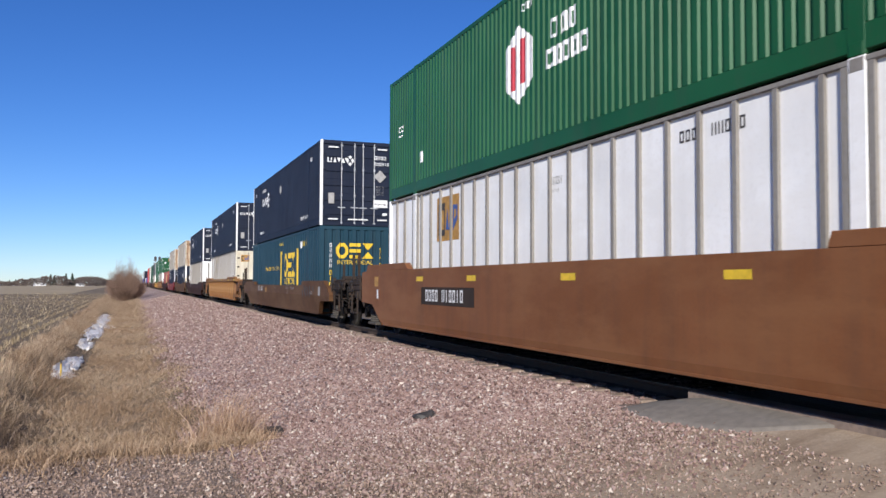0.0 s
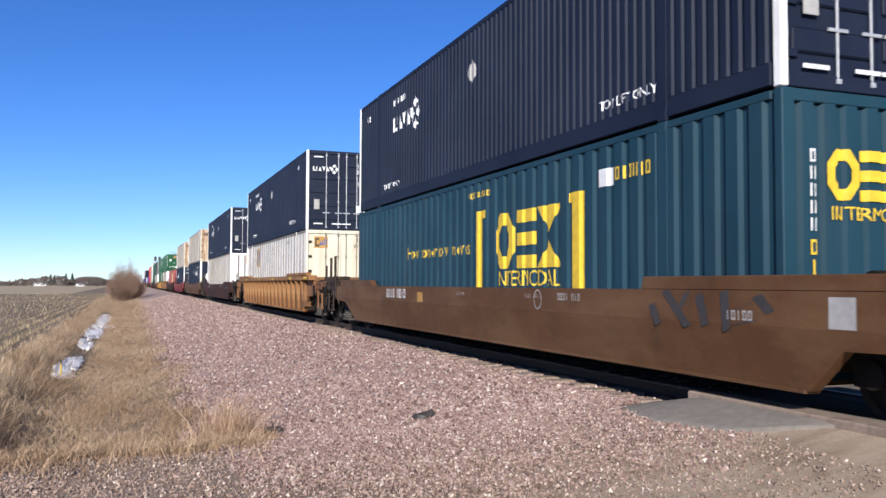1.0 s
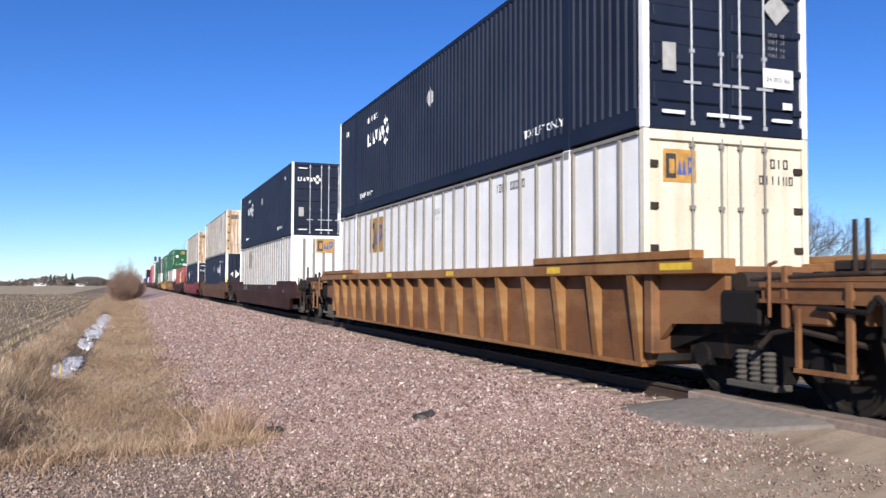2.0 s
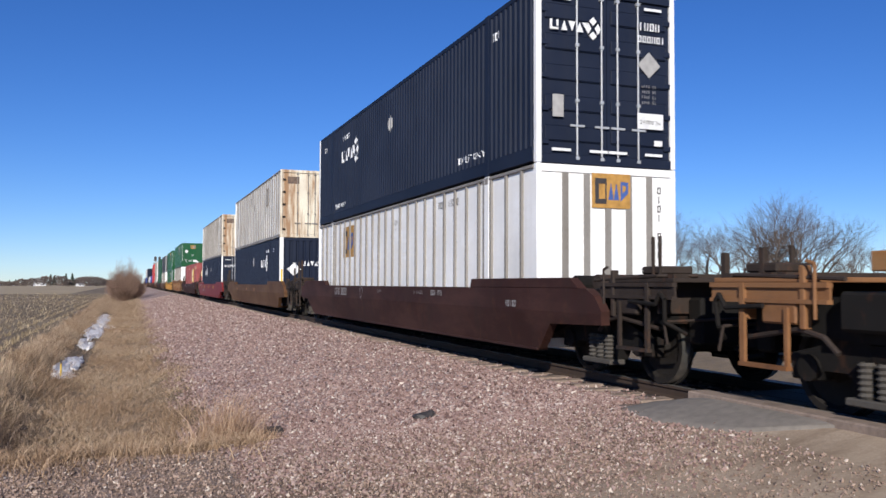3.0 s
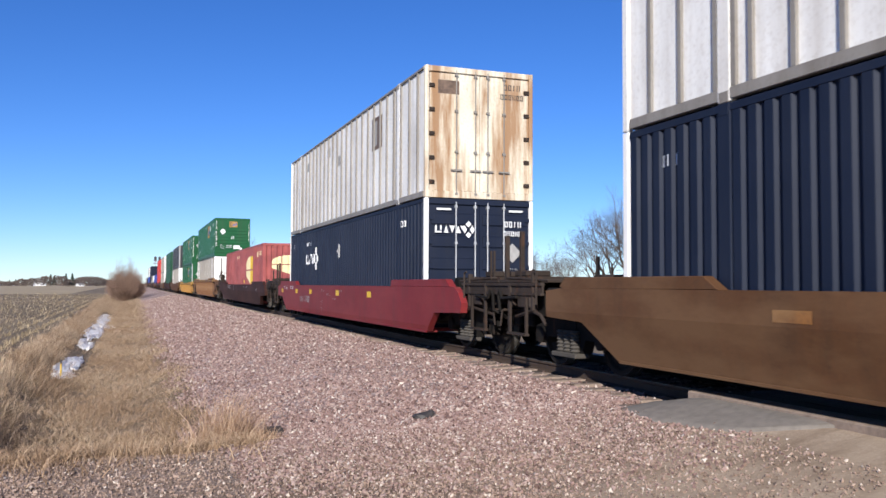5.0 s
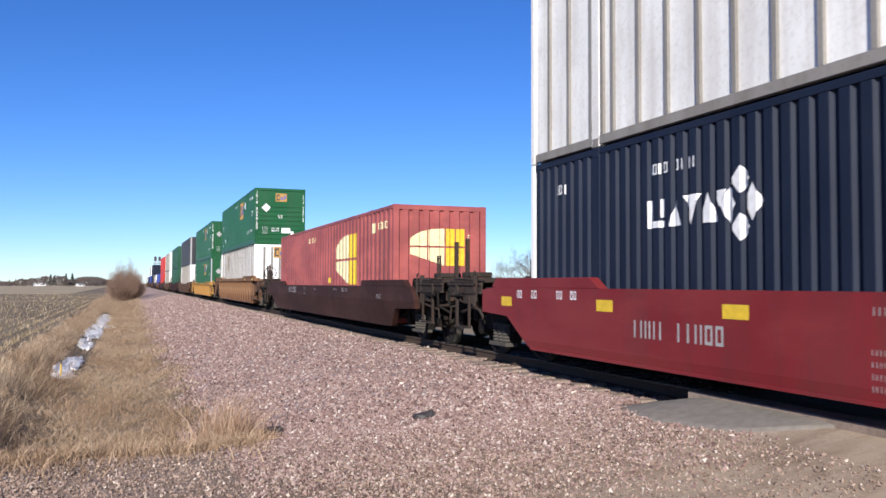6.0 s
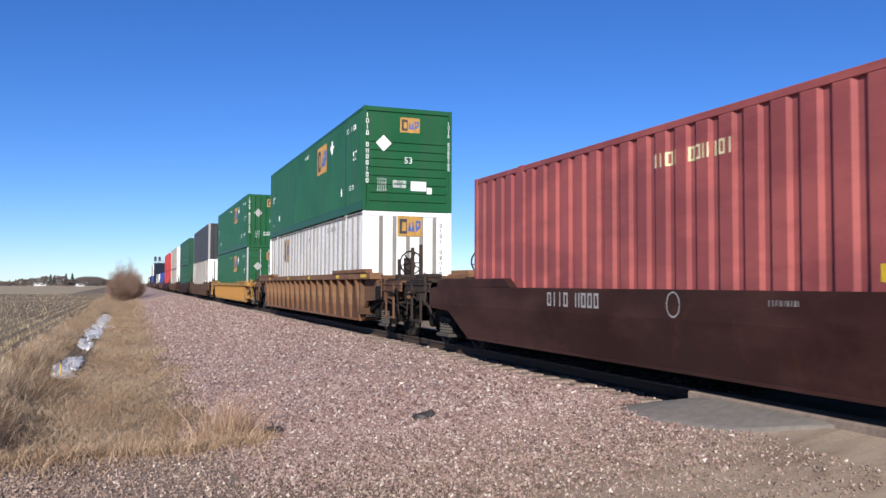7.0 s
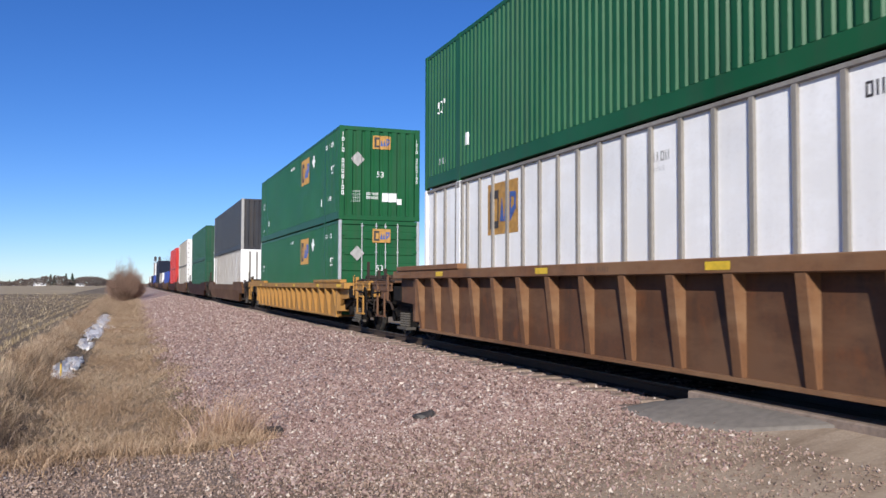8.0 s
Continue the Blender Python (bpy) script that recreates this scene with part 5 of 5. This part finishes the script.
def blades(name, rng, x, y, h, lean, width, material, label, category, z=None, wind=(0.10, -0.05)):
    """Dry leaves of grass, each with one bend."""
    n = len(x)
    z = heights(x, y) - 0.02 if z is None else z
    ang, turn = rng.uniform(0, math.tau, n), rng.uniform(0, math.tau, n)
    d = np.stack([np.cos(ang), np.sin(ang)], 1) * (lean * rng.uniform(0.2, 1.3, n))[:, None] + np.array(wind) * h[:, None]
    s = np.stack([np.cos(turn), np.sin(turn)], 1) * (width * rng.uniform(0.6, 1.4, n))[:, None]
    base = np.stack([x, y], 1)
    P = np.zeros((n, 5, 3))
    mid = base + d * 0.5
    P[:, 0, :2], P[:, 1, :2] = base - s, base + s
    P[:, 0, 2] = P[:, 1, 2] = z
    P[:, 2, :2], P[:, 3, :2] = mid - s * 0.8, mid + s * 0.8
    P[:, 2, 2] = P[:, 3, 2] = z + h * 0.62
    P[:, 4, :2], P[:, 4, 2] = base + d * 1.25, z + h
    o = 5 * np.arange(n)[:, None]
    f = np.concatenate([o + np.array([[0, 1, 3]]), o + np.array([[0, 3, 2]]), o + np.array([[2, 3, 4]])])
    me = from_arrays(name, P.reshape(-1, 3).tolist(), f.tolist(), material)
    return tagged(new(name, me), label, category, kind="stuff")


def scatter():
    rng = np.random.default_rng(5)
    # ballast stones, thinning out with distance
    n = 78000
    y = 8.9 + 100 * rng.random(n) ** 2.5
    x = 0.75 + 5.15 * rng.random(n)
    keep = x > 1.05 + 0.22 * np.sin(y * 1.7) + 0.45 * rng.normal(0, 0.4, n)
    x, y = x[keep], y[keep]
    pebbles("ballast_stones", rng, x, y, rng.uniform(0.017, 0.036, len(x)) * (1 + np.clip((y - 18) / 40, 0, 1.3)), STONE_PINK, "loose pink and grey crushed ballast stones", "ballast stones")
    n = 36000
    y = 9.4 - 3.9 * rng.random(n) ** 1.6
    x = 0.9 + 4.6 * rng.random(n)
    keep = rng.random(n) < np.clip((y - 5.4) / 2.6, 0, 1)
    x, y = x[keep], y[keep]
    pebbles("strewn_stones", rng, x, y, 0.006 + 0.020 * rng.random(len(x)) ** 2, STONE_PINK, "pink stones strewn from the ballast over the road edge", "ballast stones")
    n = 3000
    x, y = rng.uniform(6.0, 8.6, n), 9 + 30 * rng.random(n) ** 1.5
    pebbles("crib_stones", rng, x, y, rng.uniform(0.022, 0.04, n), STONE_PINK, "crushed stones lying between the ties", "ballast stones")
    # road pebbles
    n = 72000
    x, y = rng.uniform(-3.5, 5.4, n), rng.uniform(4.6, 9.9, n)
    keep = rng.random(n) < np.clip(0.5 + 0.6 * np.clip((y - 0.45 * x - 4.3) / 0.8, 0, 1), 0, 1)
    x, y = x[keep], y[keep]
    pebbles("road_pebbles", rng, x, y, 0.005 + 0.015 * rng.random(len(x)) ** 2.5, STONE_TAN, "small tan and grey road pebbles", "gravel")
    # verge grass
    n = 290000
    y = 9.6 + 150 * rng.random(n) ** 2.5
    x = -3.1 + 4.7 * rng.random(n)
    clump = np.sin(x * 3.1 + np.sin(y * 1.3) * 2) * np.sin(y * 2.2 + x) + np.sin(x * 7.3 - y * 5.1) * 0.5
    toe = 1.12 + 0.22 * np.sin(y * 1.7) + 0.25 * np.sin(y * 0.61 + 1) + 0.6 * rng.random(n) ** 3 - 0.15
    keep = (clump > rng.uniform(-1.9, 0.9, n)) & (x < toe) & ~((np.abs(x + 1.66) < 0.36) & (y > 27) & (y < 80) & (rng.random(n) < 0.88))
    x, y, c = x[keep], y[keep], clump[keep]
    far = 1 + np.clip((y - 15) / 60, 0, 1.2)
    h = (0.09 + 0.11 * np.clip(c, 0, 1.5)) * rng.uniform(0.4, 1.6, len(x)) * (1 + 0.4 * (x < -1.9)) * (1 + 0.8 * np.clip((y - 45) / 40, 0, 1))
    pale = rng.random(len(x)) < 0.35 + 0.3 * np.sin(x * 1.7 + y * 0.6)
    for mask, material, label in ((pale, PALE_GRASS, "pale matted dry grass in the ditch"), (~pale, DRY_GRASS, "tangled brown dry grass filling the ditch")):
        q = mask
        blades("verge_grass", rng, x[q], y[q], h[q], h[q] * 1.6, (0.0024 * far + 0.0006)[q], material, label, "grass")
    # tall pale grass on the field side
    n = 9000
    y = 13 + 45 * rng.random(n) ** 2.2
    x = -2.75 + rng.normal(0, 0.30, n)
    keep = np.sin(y * 0.9 + 1.2) + 0.6 * np.sin(y * 2.3) > rng.uniform(-0.9, 1.0, n)
    x, y = x[keep], y[keep]
    h = rng.uniform(0.25, 0.75, len(x)) * np.clip(1.35 - y / 34, 0.38, 1)
    blades("tall_grass", rng, x, y, h, h * 0.55, 0.0024 + 0.00006 * y, PALE_GRASS, "tall pale dry grass along the field edge", "grass")
    # short weeds where road meets verge
    n = 11000
    x = rng.uniform(-3.4, 1.3, n)
    y = rng.normal(9.35, 0.55, n) + 0.35 * np.sin(x * 2.3)
    h = rng.uniform(0.05, 0.24, n)
    blades("road_edge_grass", rng, x, y, h, h, 0.004, DRY_GRASS, "short dry weeds at the road edge", "grass")
    # the field: standing stubble in rows and flat husks
    n = 26000
    y = 12 + 160 * rng.random(n) ** 2
    x = -3.3 - (3 + 0.45 * y) * rng.random(n) ** 1.2
    x = np.round(x / 0.76) * 0.76 + rng.normal(0, 0.06, n)
    x = np.minimum(x, -3.2)
    h = rng.uniform(0.06, 0.30, n)
    blades("corn_stubble", rng, x, y, h, h * 0.4, 0.007 + 0.00008 * y, STALKS, "rows of cut corn stubble", "stubble")
    n = 15000
    y = 12 + 150 * rng.random(n) ** 2
    x = -3.2 - (3 + 0.45 * y) * rng.random(n) ** 1.2
    h = rng.uniform(0.03, 0.09, n)
    blades("corn_husks", rng, x, y, h, np.full(n, 0.22), 0.012 + 0.00012 * y, STALKS, "scattered pale corn husks and leaves", "crop residue")


def weed_tuft(x, y, n, spread, height, label, seed):
    rng = np.random.default_rng(seed)
    px, py = x + rng.normal(0, spread, n), y + rng.normal(0, spread * 0.7, n)
    h = height * rng.uniform(0.15, 1.1, n) ** 1.4 * np.exp(-((px - x) ** 2 + (py - y) ** 2) / (5 * spread * spread))
    ob = blades("weed_tuft", rng, px, py, h, h * 0.55, 0.0032, WEED, label, "weed")
    del ob["kind"]


def snow_patch(x, y, lx, ly, seed):
    rnd = random.Random(seed)
    bm = bmesh.new()
    bmesh.ops.create_icosphere(bm, subdivisions=4, radius=1)
    for v in bm.verts:
        k = 1 + 0.6 * noise.noise(v.co * 1.5 + Vector((seed, 0, 0))) + 0.45 * noise.noise(v.co * 4 + Vector((0, seed, 0))) + 0.3 * noise.noise(v.co * 9 + Vector((0, 0, seed)))
        px, py = v.co.x * lx * k, v.co.y * ly * k
        g = float(heights(np.array(x + px), np.array(y + py)))
        v.co = (x + px, y + py, g + 0.045 * max(-0.2, v.co.z) + 0.02 * noise.noise(Vector((x + px, y + py, seed)) * 6))
    ob = new("snow_patch", mesh_of("snow_patch", bm, SNOW, True))
    tagged(ob, "old white snow patch lying in the ditch", "snow", "snow patches")


def stake():
    x, y = -1.75, 26.0
    z = float(heights(np.array(x), np.array(y)))
    ob = tagged(new("marker_stake"), "thin yellow marker stake with a dark cap in the grass", "stake")
    ob.location = (x, y, z)
    bm = bmesh.new()
    rod(bm, (0, 0, -0.1), (0, 0, 0.38), 0.02, 8)
    part("stake_post", bm, MARK_YELLOW, ob)
    bm = bmesh.new()
    rod(bm, (0, 0, 0.38), (0, 0, 0.48), 0.025, 8)
    part("stake_cap", bm, MARK_DARK, ob)


def debris():
    bm = bmesh.new()
    bmesh.ops.create_icosphere(bm, subdivisions=2, radius=1)
    for v in bm.verts:
        k = 1 + 0.4 * noise.noise(v.co * 2.3)
        v.co = (v.co.x * 0.15 * k, v.co.y * 0.09 * k, v.co.z * 0.05 * k + (0.04 if v.co.x > 0.6 else 0))
    x, y = 3.55, 10.2
    ob = tagged(new("rubber_scrap", mesh_of("rubber_scrap", bm, MARK_DARK)), "dark scrap of rubber lying on the ballast", "debris")
    ob.location = (x, y, float(heights(np.array(x), np.array(y))) + 0.06)
    bm = bmesh.new()
    bmesh.ops.create_icosphere(bm, subdivisions=2, radius=1)
    for v in bm.verts:
        k = 1 + 0.5 * noise.noise(v.co * 2.9 + Vector((4, 0, 0)))
        v.co = (v.co.x * 0.17 * k, v.co.y * 0.12 * k, v.co.z * 0.085 * k)
    x, y = 1.93, 12.0
    ob = tagged(new("dark_clod", mesh_of("dark_clod", bm, MARK_DARK)), "dark clod of earth beside the weed tuft", "clod")
    ob.location = (x, y, float(heights(np.array(x), np.array(y))) + 0.05)


scatter()
weed_tuft(1.14, 11.7, 2300, 0.30, 0.95, "straw-coloured dry weed tuft on the ballast edge", 11)
weed_tuft(1.52, 11.5, 1400, 0.22, 0.34, "low straw-coloured weed tuft", 12)
rnd_snow = random.Random(9)
for y0, y1, lx, count in ((27.0, 33.5, 0.26, 7), (38.5, 41.5, 0.28, 4), (48.0, 80.0, 0.52, 14)):
    for k in range(count):
        y = rnd_snow.uniform(y0, y1)
        snow_patch(-1.72 + 0.005 * (y - 28) + rnd_snow.uniform(-0.22, 0.22), y, lx * rnd_snow.uniform(0.35, 0.9), lx * rnd_snow.uniform(4.0, 9.0), k * 3 + int(y))
stake()
debris()


# ---- trees, shrub, horizon ----
def grow(bm, rnd, p, d, length, r, depth, spread, sides):
    """A limb of three bent lengths that forks at its end and along its way."""
    n = 3
    for k in range(n):
        d = (d + Vector((rnd.uniform(-1, 1), rnd.uniform(-1, 1), rnd.uniform(-0.5, 0.9))) * 0.16).normalized()
        q = p + d * length / n
        r2 = r * 0.84
        rod(bm, p, q, r, sides, r2)
        p, r = q, r2
        if depth > 0 and k > 0:
            side = d.orthogonal().normalized()
            side.rotate(Matrix.Rotation(rnd.uniform(0, math.tau), 3, d))
            grow(bm, rnd, p, (d + side * spread * rnd.uniform(0.7, 1.2)).normalized(), length * rnd.uniform(0.50, 0.68), r * 0.66, depth - 1, spread, max(3, sides - 1))
    if depth > 0:
        for k in range(2):
            side = d.orthogonal().normalized()
            side.rotate(Matrix.Rotation(rnd.uniform(0, math.tau), 3, d))
            grow(bm, rnd, p, (d + side * spread * rnd.uniform(0.4, 0.9)).normalized(), length * rnd.uniform(0.55, 0.78), r * 0.74, depth - 1, spread, max(3, sides - 1))


def bare_tree(height, seed, label):
    rnd = random.Random(seed)
    ob = tagged(new("bare_tree"), label, "tree", "bare trees")
    bm = bmesh.new()
    rod(bm, (0, 0, -0.3), (0.05, 0, height * 0.16), height * 0.026, 9, height * 0.021)
    part("trunk", bm, BARK, ob)
    bm = bmesh.new()
    for k in range(4):
        a = k * math.tau / 4 + rnd.uniform(-0.5, 0.5)
        grow(bm, rnd, Vector((0.05, 0, height * 0.155)), Vector((math.cos(a) * 0.5, math.sin(a) * 0.5, 1)).normalized(), height * rnd.uniform(0.28, 0.36), height * 0.0155, 5, 0.72, 5)
    part("crown", bm, BARK, ob)
    return ob


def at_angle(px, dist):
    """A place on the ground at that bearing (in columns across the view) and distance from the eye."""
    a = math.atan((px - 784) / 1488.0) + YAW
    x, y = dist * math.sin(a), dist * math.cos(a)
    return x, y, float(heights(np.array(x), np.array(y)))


TREES = [bare_tree(9.0, 5, "tall bare deciduous tree with fine grey twigs"), bare_tree(9.0, 8, "spreading bare deciduous tree with fine grey twigs"), bare_tree(9.0, 13, "bare rounded tree with brownish twigs")]
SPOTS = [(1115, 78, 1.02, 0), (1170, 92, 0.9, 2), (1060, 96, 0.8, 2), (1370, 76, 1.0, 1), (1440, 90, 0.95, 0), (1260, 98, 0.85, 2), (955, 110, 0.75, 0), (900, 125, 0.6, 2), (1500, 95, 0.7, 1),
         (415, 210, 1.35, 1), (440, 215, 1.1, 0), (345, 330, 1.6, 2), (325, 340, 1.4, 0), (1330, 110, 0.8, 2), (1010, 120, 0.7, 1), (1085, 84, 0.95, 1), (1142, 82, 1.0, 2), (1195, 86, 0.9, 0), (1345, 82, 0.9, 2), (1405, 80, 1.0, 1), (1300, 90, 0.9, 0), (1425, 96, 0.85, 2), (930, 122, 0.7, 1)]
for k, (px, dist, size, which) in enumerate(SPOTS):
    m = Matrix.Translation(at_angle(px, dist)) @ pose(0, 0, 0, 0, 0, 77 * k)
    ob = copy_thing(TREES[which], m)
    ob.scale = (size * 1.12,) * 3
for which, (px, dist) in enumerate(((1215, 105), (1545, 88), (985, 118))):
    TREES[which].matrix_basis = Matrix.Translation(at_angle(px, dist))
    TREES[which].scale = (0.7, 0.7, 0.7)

BELT = tinted("grey_brown_twig_mass", [(0.0, (0.075, 0.058, 0.052)), (1.0, (0.17, 0.135, 0.12))])


def belt_tree(px, dist, w, h):
    """A far leafless tree: a trunk and a loose mass of twig clumps with gaps."""
    rnd = random.Random(px * 7 + 1)
    ob = tagged(new("belt_tree"), "leafless grey-brown tree in the far shelter belt", "tree", "far shelter belt")
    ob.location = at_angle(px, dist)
    bm = bmesh.new()
    rod(bm, (0, 0, -0.3), (0, 0, h * 0.5), 0.22, 6, 0.1)
    part("trunk", bm, BELT, ob)
    bm = bmesh.new()
    for k in range(420):
        a, f, g = rnd.uniform(0, math.tau), math.sqrt(rnd.random()), rnd.random() ** 0.7
        r = w * 0.5 * f * math.sqrt(max(0.05, 1 - (2 * g - 0.9) ** 2 * 0.8))
        p = Vector((math.cos(a) * r, math.sin(a) * r, h * (0.06 + 0.92 * g * (0.85 + 0.15 * rnd.random()))))
        s = 0.36
        t = [bm.verts.new(p + Vector((rnd.uniform(-s, s), rnd.uniform(-s, s), rnd.uniform(-s, s) * 1.3))) for _ in range(4)]
        for q in ((0, 1, 2), (0, 2, 3), (0, 3, 1), (1, 3, 2)):
            bm.faces.new([t[i] for i in q])
    part("crown", bm, BELT, ob)


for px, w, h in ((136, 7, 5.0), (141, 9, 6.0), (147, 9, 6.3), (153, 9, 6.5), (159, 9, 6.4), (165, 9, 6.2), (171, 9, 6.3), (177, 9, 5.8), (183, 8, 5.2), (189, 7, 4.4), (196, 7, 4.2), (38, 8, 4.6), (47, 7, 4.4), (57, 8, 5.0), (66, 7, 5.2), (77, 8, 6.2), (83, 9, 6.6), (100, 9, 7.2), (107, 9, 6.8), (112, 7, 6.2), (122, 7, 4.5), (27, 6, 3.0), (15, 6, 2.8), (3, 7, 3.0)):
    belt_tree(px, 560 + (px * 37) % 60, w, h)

NEEDLES = tinted("dark_needles", [(0.0, (0.02, 0.035, 0.025)), (1.0, (0.05, 0.075, 0.05))])


def conifer(px, dist, h):
    rnd = random.Random(px)
    ob = tagged(new("conifer"), "dark evergreen tree by the far farmstead", "tree", "evergreens")
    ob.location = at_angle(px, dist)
    bm = bmesh.new()
    rod(bm, (0, 0, -0.2), (0, 0, h * 0.9), h * 0.02, 6, 0.03)
    part("trunk", bm, BARK, ob)
    bm = bmesh.new()
    for k in range(420):
        f = rnd.random() ** 0.8
        a, r = rnd.uniform(0, math.tau), h * 0.19 * (1 - f) * rnd.uniform(0.5, 1.1) + 0.1
        p = Vector((math.cos(a) * r, math.sin(a) * r, h * (0.08 + 0.92 * f)))
        s = h * 0.045
        t = [bm.verts.new(p + Vector((rnd.uniform(-s, s), rnd.uniform(-s, s), rnd.uniform(-s, s)))) for _ in range(4)]
        for q in ((0, 1, 2), (0, 2, 3), (0, 3, 1), (1, 3, 2)):
            bm.faces.new([t[i] for i in q])
    part("crown", bm, NEEDLES, ob)


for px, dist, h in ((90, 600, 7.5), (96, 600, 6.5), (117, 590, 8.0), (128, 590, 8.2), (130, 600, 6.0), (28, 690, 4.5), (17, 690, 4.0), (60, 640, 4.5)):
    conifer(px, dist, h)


def farm_building(px, dist, w, h, roof, label):
    ob = tagged(new("farm_building"), label, "farm building", "far farmstead")
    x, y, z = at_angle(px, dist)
    ob.location = (x, y, z)
    ob.rotation_euler = (0, 0, 0.3)
    bar("wall", (-w / 2, w / 2, -4, 4, -0.2, h), MARK_WHITE, ob)
    bm = bmesh.new()
    a = [bm.verts.new((sx * (w / 2 + 0.3), yy, zz)) for sx in (-1, 1) for yy, zz in ((-4.4, h - 0.1), (0, h + roof), (4.4, h - 0.1), (4.4, h - 0.3), (0, h + roof - 0.2), (-4.4, h - 0.3))]
    for k in range(6):
        bm.faces.new((a[k], a[(k + 1) % 6], a[6 + (k + 1) % 6], a[6 + k]))
    bm.faces.new(a[:6])
    bm.faces.new(a[6:])
    part("roof", bm, POST_GREY, ob)
    for sx in (-1, 1):
        bm = bmesh.new()
        v = [bm.verts.new((sx * w / 2 * 0.99, yy, zz)) for yy, zz in ((-4, h), (4, h), (0, h + roof - 0.25))]
        bm.faces.new(v)
        part("gable", bm, MARK_WHITE, ob)
    for u in (-0.28, 0.28):
        bar("window", (u * w - 0.5, u * w + 0.5, -4.03, -3.98, h * 0.4, h * 0.75), MARK_DARK, ob)


farm_building(70, 590, 6, 2.6, 1.8, "white farmhouse with a grey roof among trees")
farm_building(9, 690, 11, 1.6, 0.9, "long white farm shed with a grey roof")
farm_building(142, 555, 3, 1.3, 0.7, "small white farm outbuilding")


def shrub(x, y, width, height, n, seed, label):
    rnd = random.Random(seed)
    ob = tagged(new("bare_shrub"), label, "shrub", "bare shrubs")
    ob.location = (x, y, float(heights(np.array(x), np.array(y))))
    bm = bmesh.new()
    for k in range(n):
        a, f = rnd.uniform(0, math.tau), math.sqrt(rnd.random())
        tip = Vector((math.cos(a) * f * width / 2, math.sin(a) * f * width / 2, height * (1 - 0.5 * f * f) * rnd.uniform(0.5, 1.0) * (0.82 + 0.18 * math.sin(3 * a + seed) + 0.1 * math.sin(7 * a))))
        p = Vector((tip.x * 0.35 + rnd.uniform(-0.2, 0.2), tip.y * 0.35, 0))
        mid = p.lerp(tip, 0.5) + Vector((rnd.uniform(-0.3, 0.3), rnd.uniform(-0.3, 0.3), 0.2))
        rod(bm, p, mid, 0.032, 3, 0.022)
        rod(bm, mid, tip, 0.022, 3, 0.008)
        for j in range(4):
            s = mid.lerp(tip, rnd.uniform(0.2, 0.9))
            rod(bm, s, s + Vector((rnd.uniform(-0.45, 0.45), rnd.uniform(-0.45, 0.45), rnd.uniform(0.1, 0.5))), 0.012, 3, 0.006)
    part("crown", bm, TWIG, ob)


shrub(-0.6, 128, 5.4, 6.6, 1200, 3, "dense brown leafless shrub beside the ditch")
shrub(0.9, 140, 3.6, 5.0, 400, 4, "smaller brown leafless shrub behind the larger one")


def signal():
    """Cantilever signal that reaches over the track far off."""
    ob = tagged(new("cantilever_signal"), "grey steel cantilever railway signal over the track", "railway signal")
    ob.location = (0, 300, 0)
    bar("mast", (13.4, 13.8, -0.2, 0.2, -1.0, 8.9), POST_GREY, ob)
    bar("foundation", (13.0, 14.2, -0.6, 0.6, -1.3, -0.6), MARK_GREY, ob)
    for z in (7.9, 8.7):
        bar("chord", (7.6, 13.8, -0.1, 0.1, z, z + 0.16), POST_GREY, ob)
    for k in range(6):
        bm = bmesh.new()
        rod(bm, (7.8 + k, 0, 8.0), (8.8 + k, 0, 8.75), 0.06, 6)
        part("brace", bm, POST_GREY, ob)
    for x in (8.2, 9.6):
        bar("ladder_post", (x - 0.08, x + 0.08, -0.15, 0.0, 7.0, 10.3), POST_GREY, ob)
        bar("signal_head", (x - 0.4, x + 0.4, -0.5, -0.2, 8.9, 10.2), MARK_DARK, ob)
    bar("walkway", (7.6, 13.6, -0.6, 0.5, 7.82, 7.9), POST_GREY, ob)


signal()


def motions():
    for ob, start, z in MOVERS:
        walk(ob, [(t, pose(TRACK_X, start - SPEED * t, z)) for t in (0, 2, 4, 6, 8)])
    # 0.4826 m wheels turn 84 degrees in a thirtieth of a second
    step = math.degrees(SPEED / FPS / WHEEL_R)
    for w, dy in WHEELSETS:
        walk(w, [(k / FPS, pose(0, dy, WHEEL_R, step * k)) for k in range(8 * FPS + 1)])


motions()
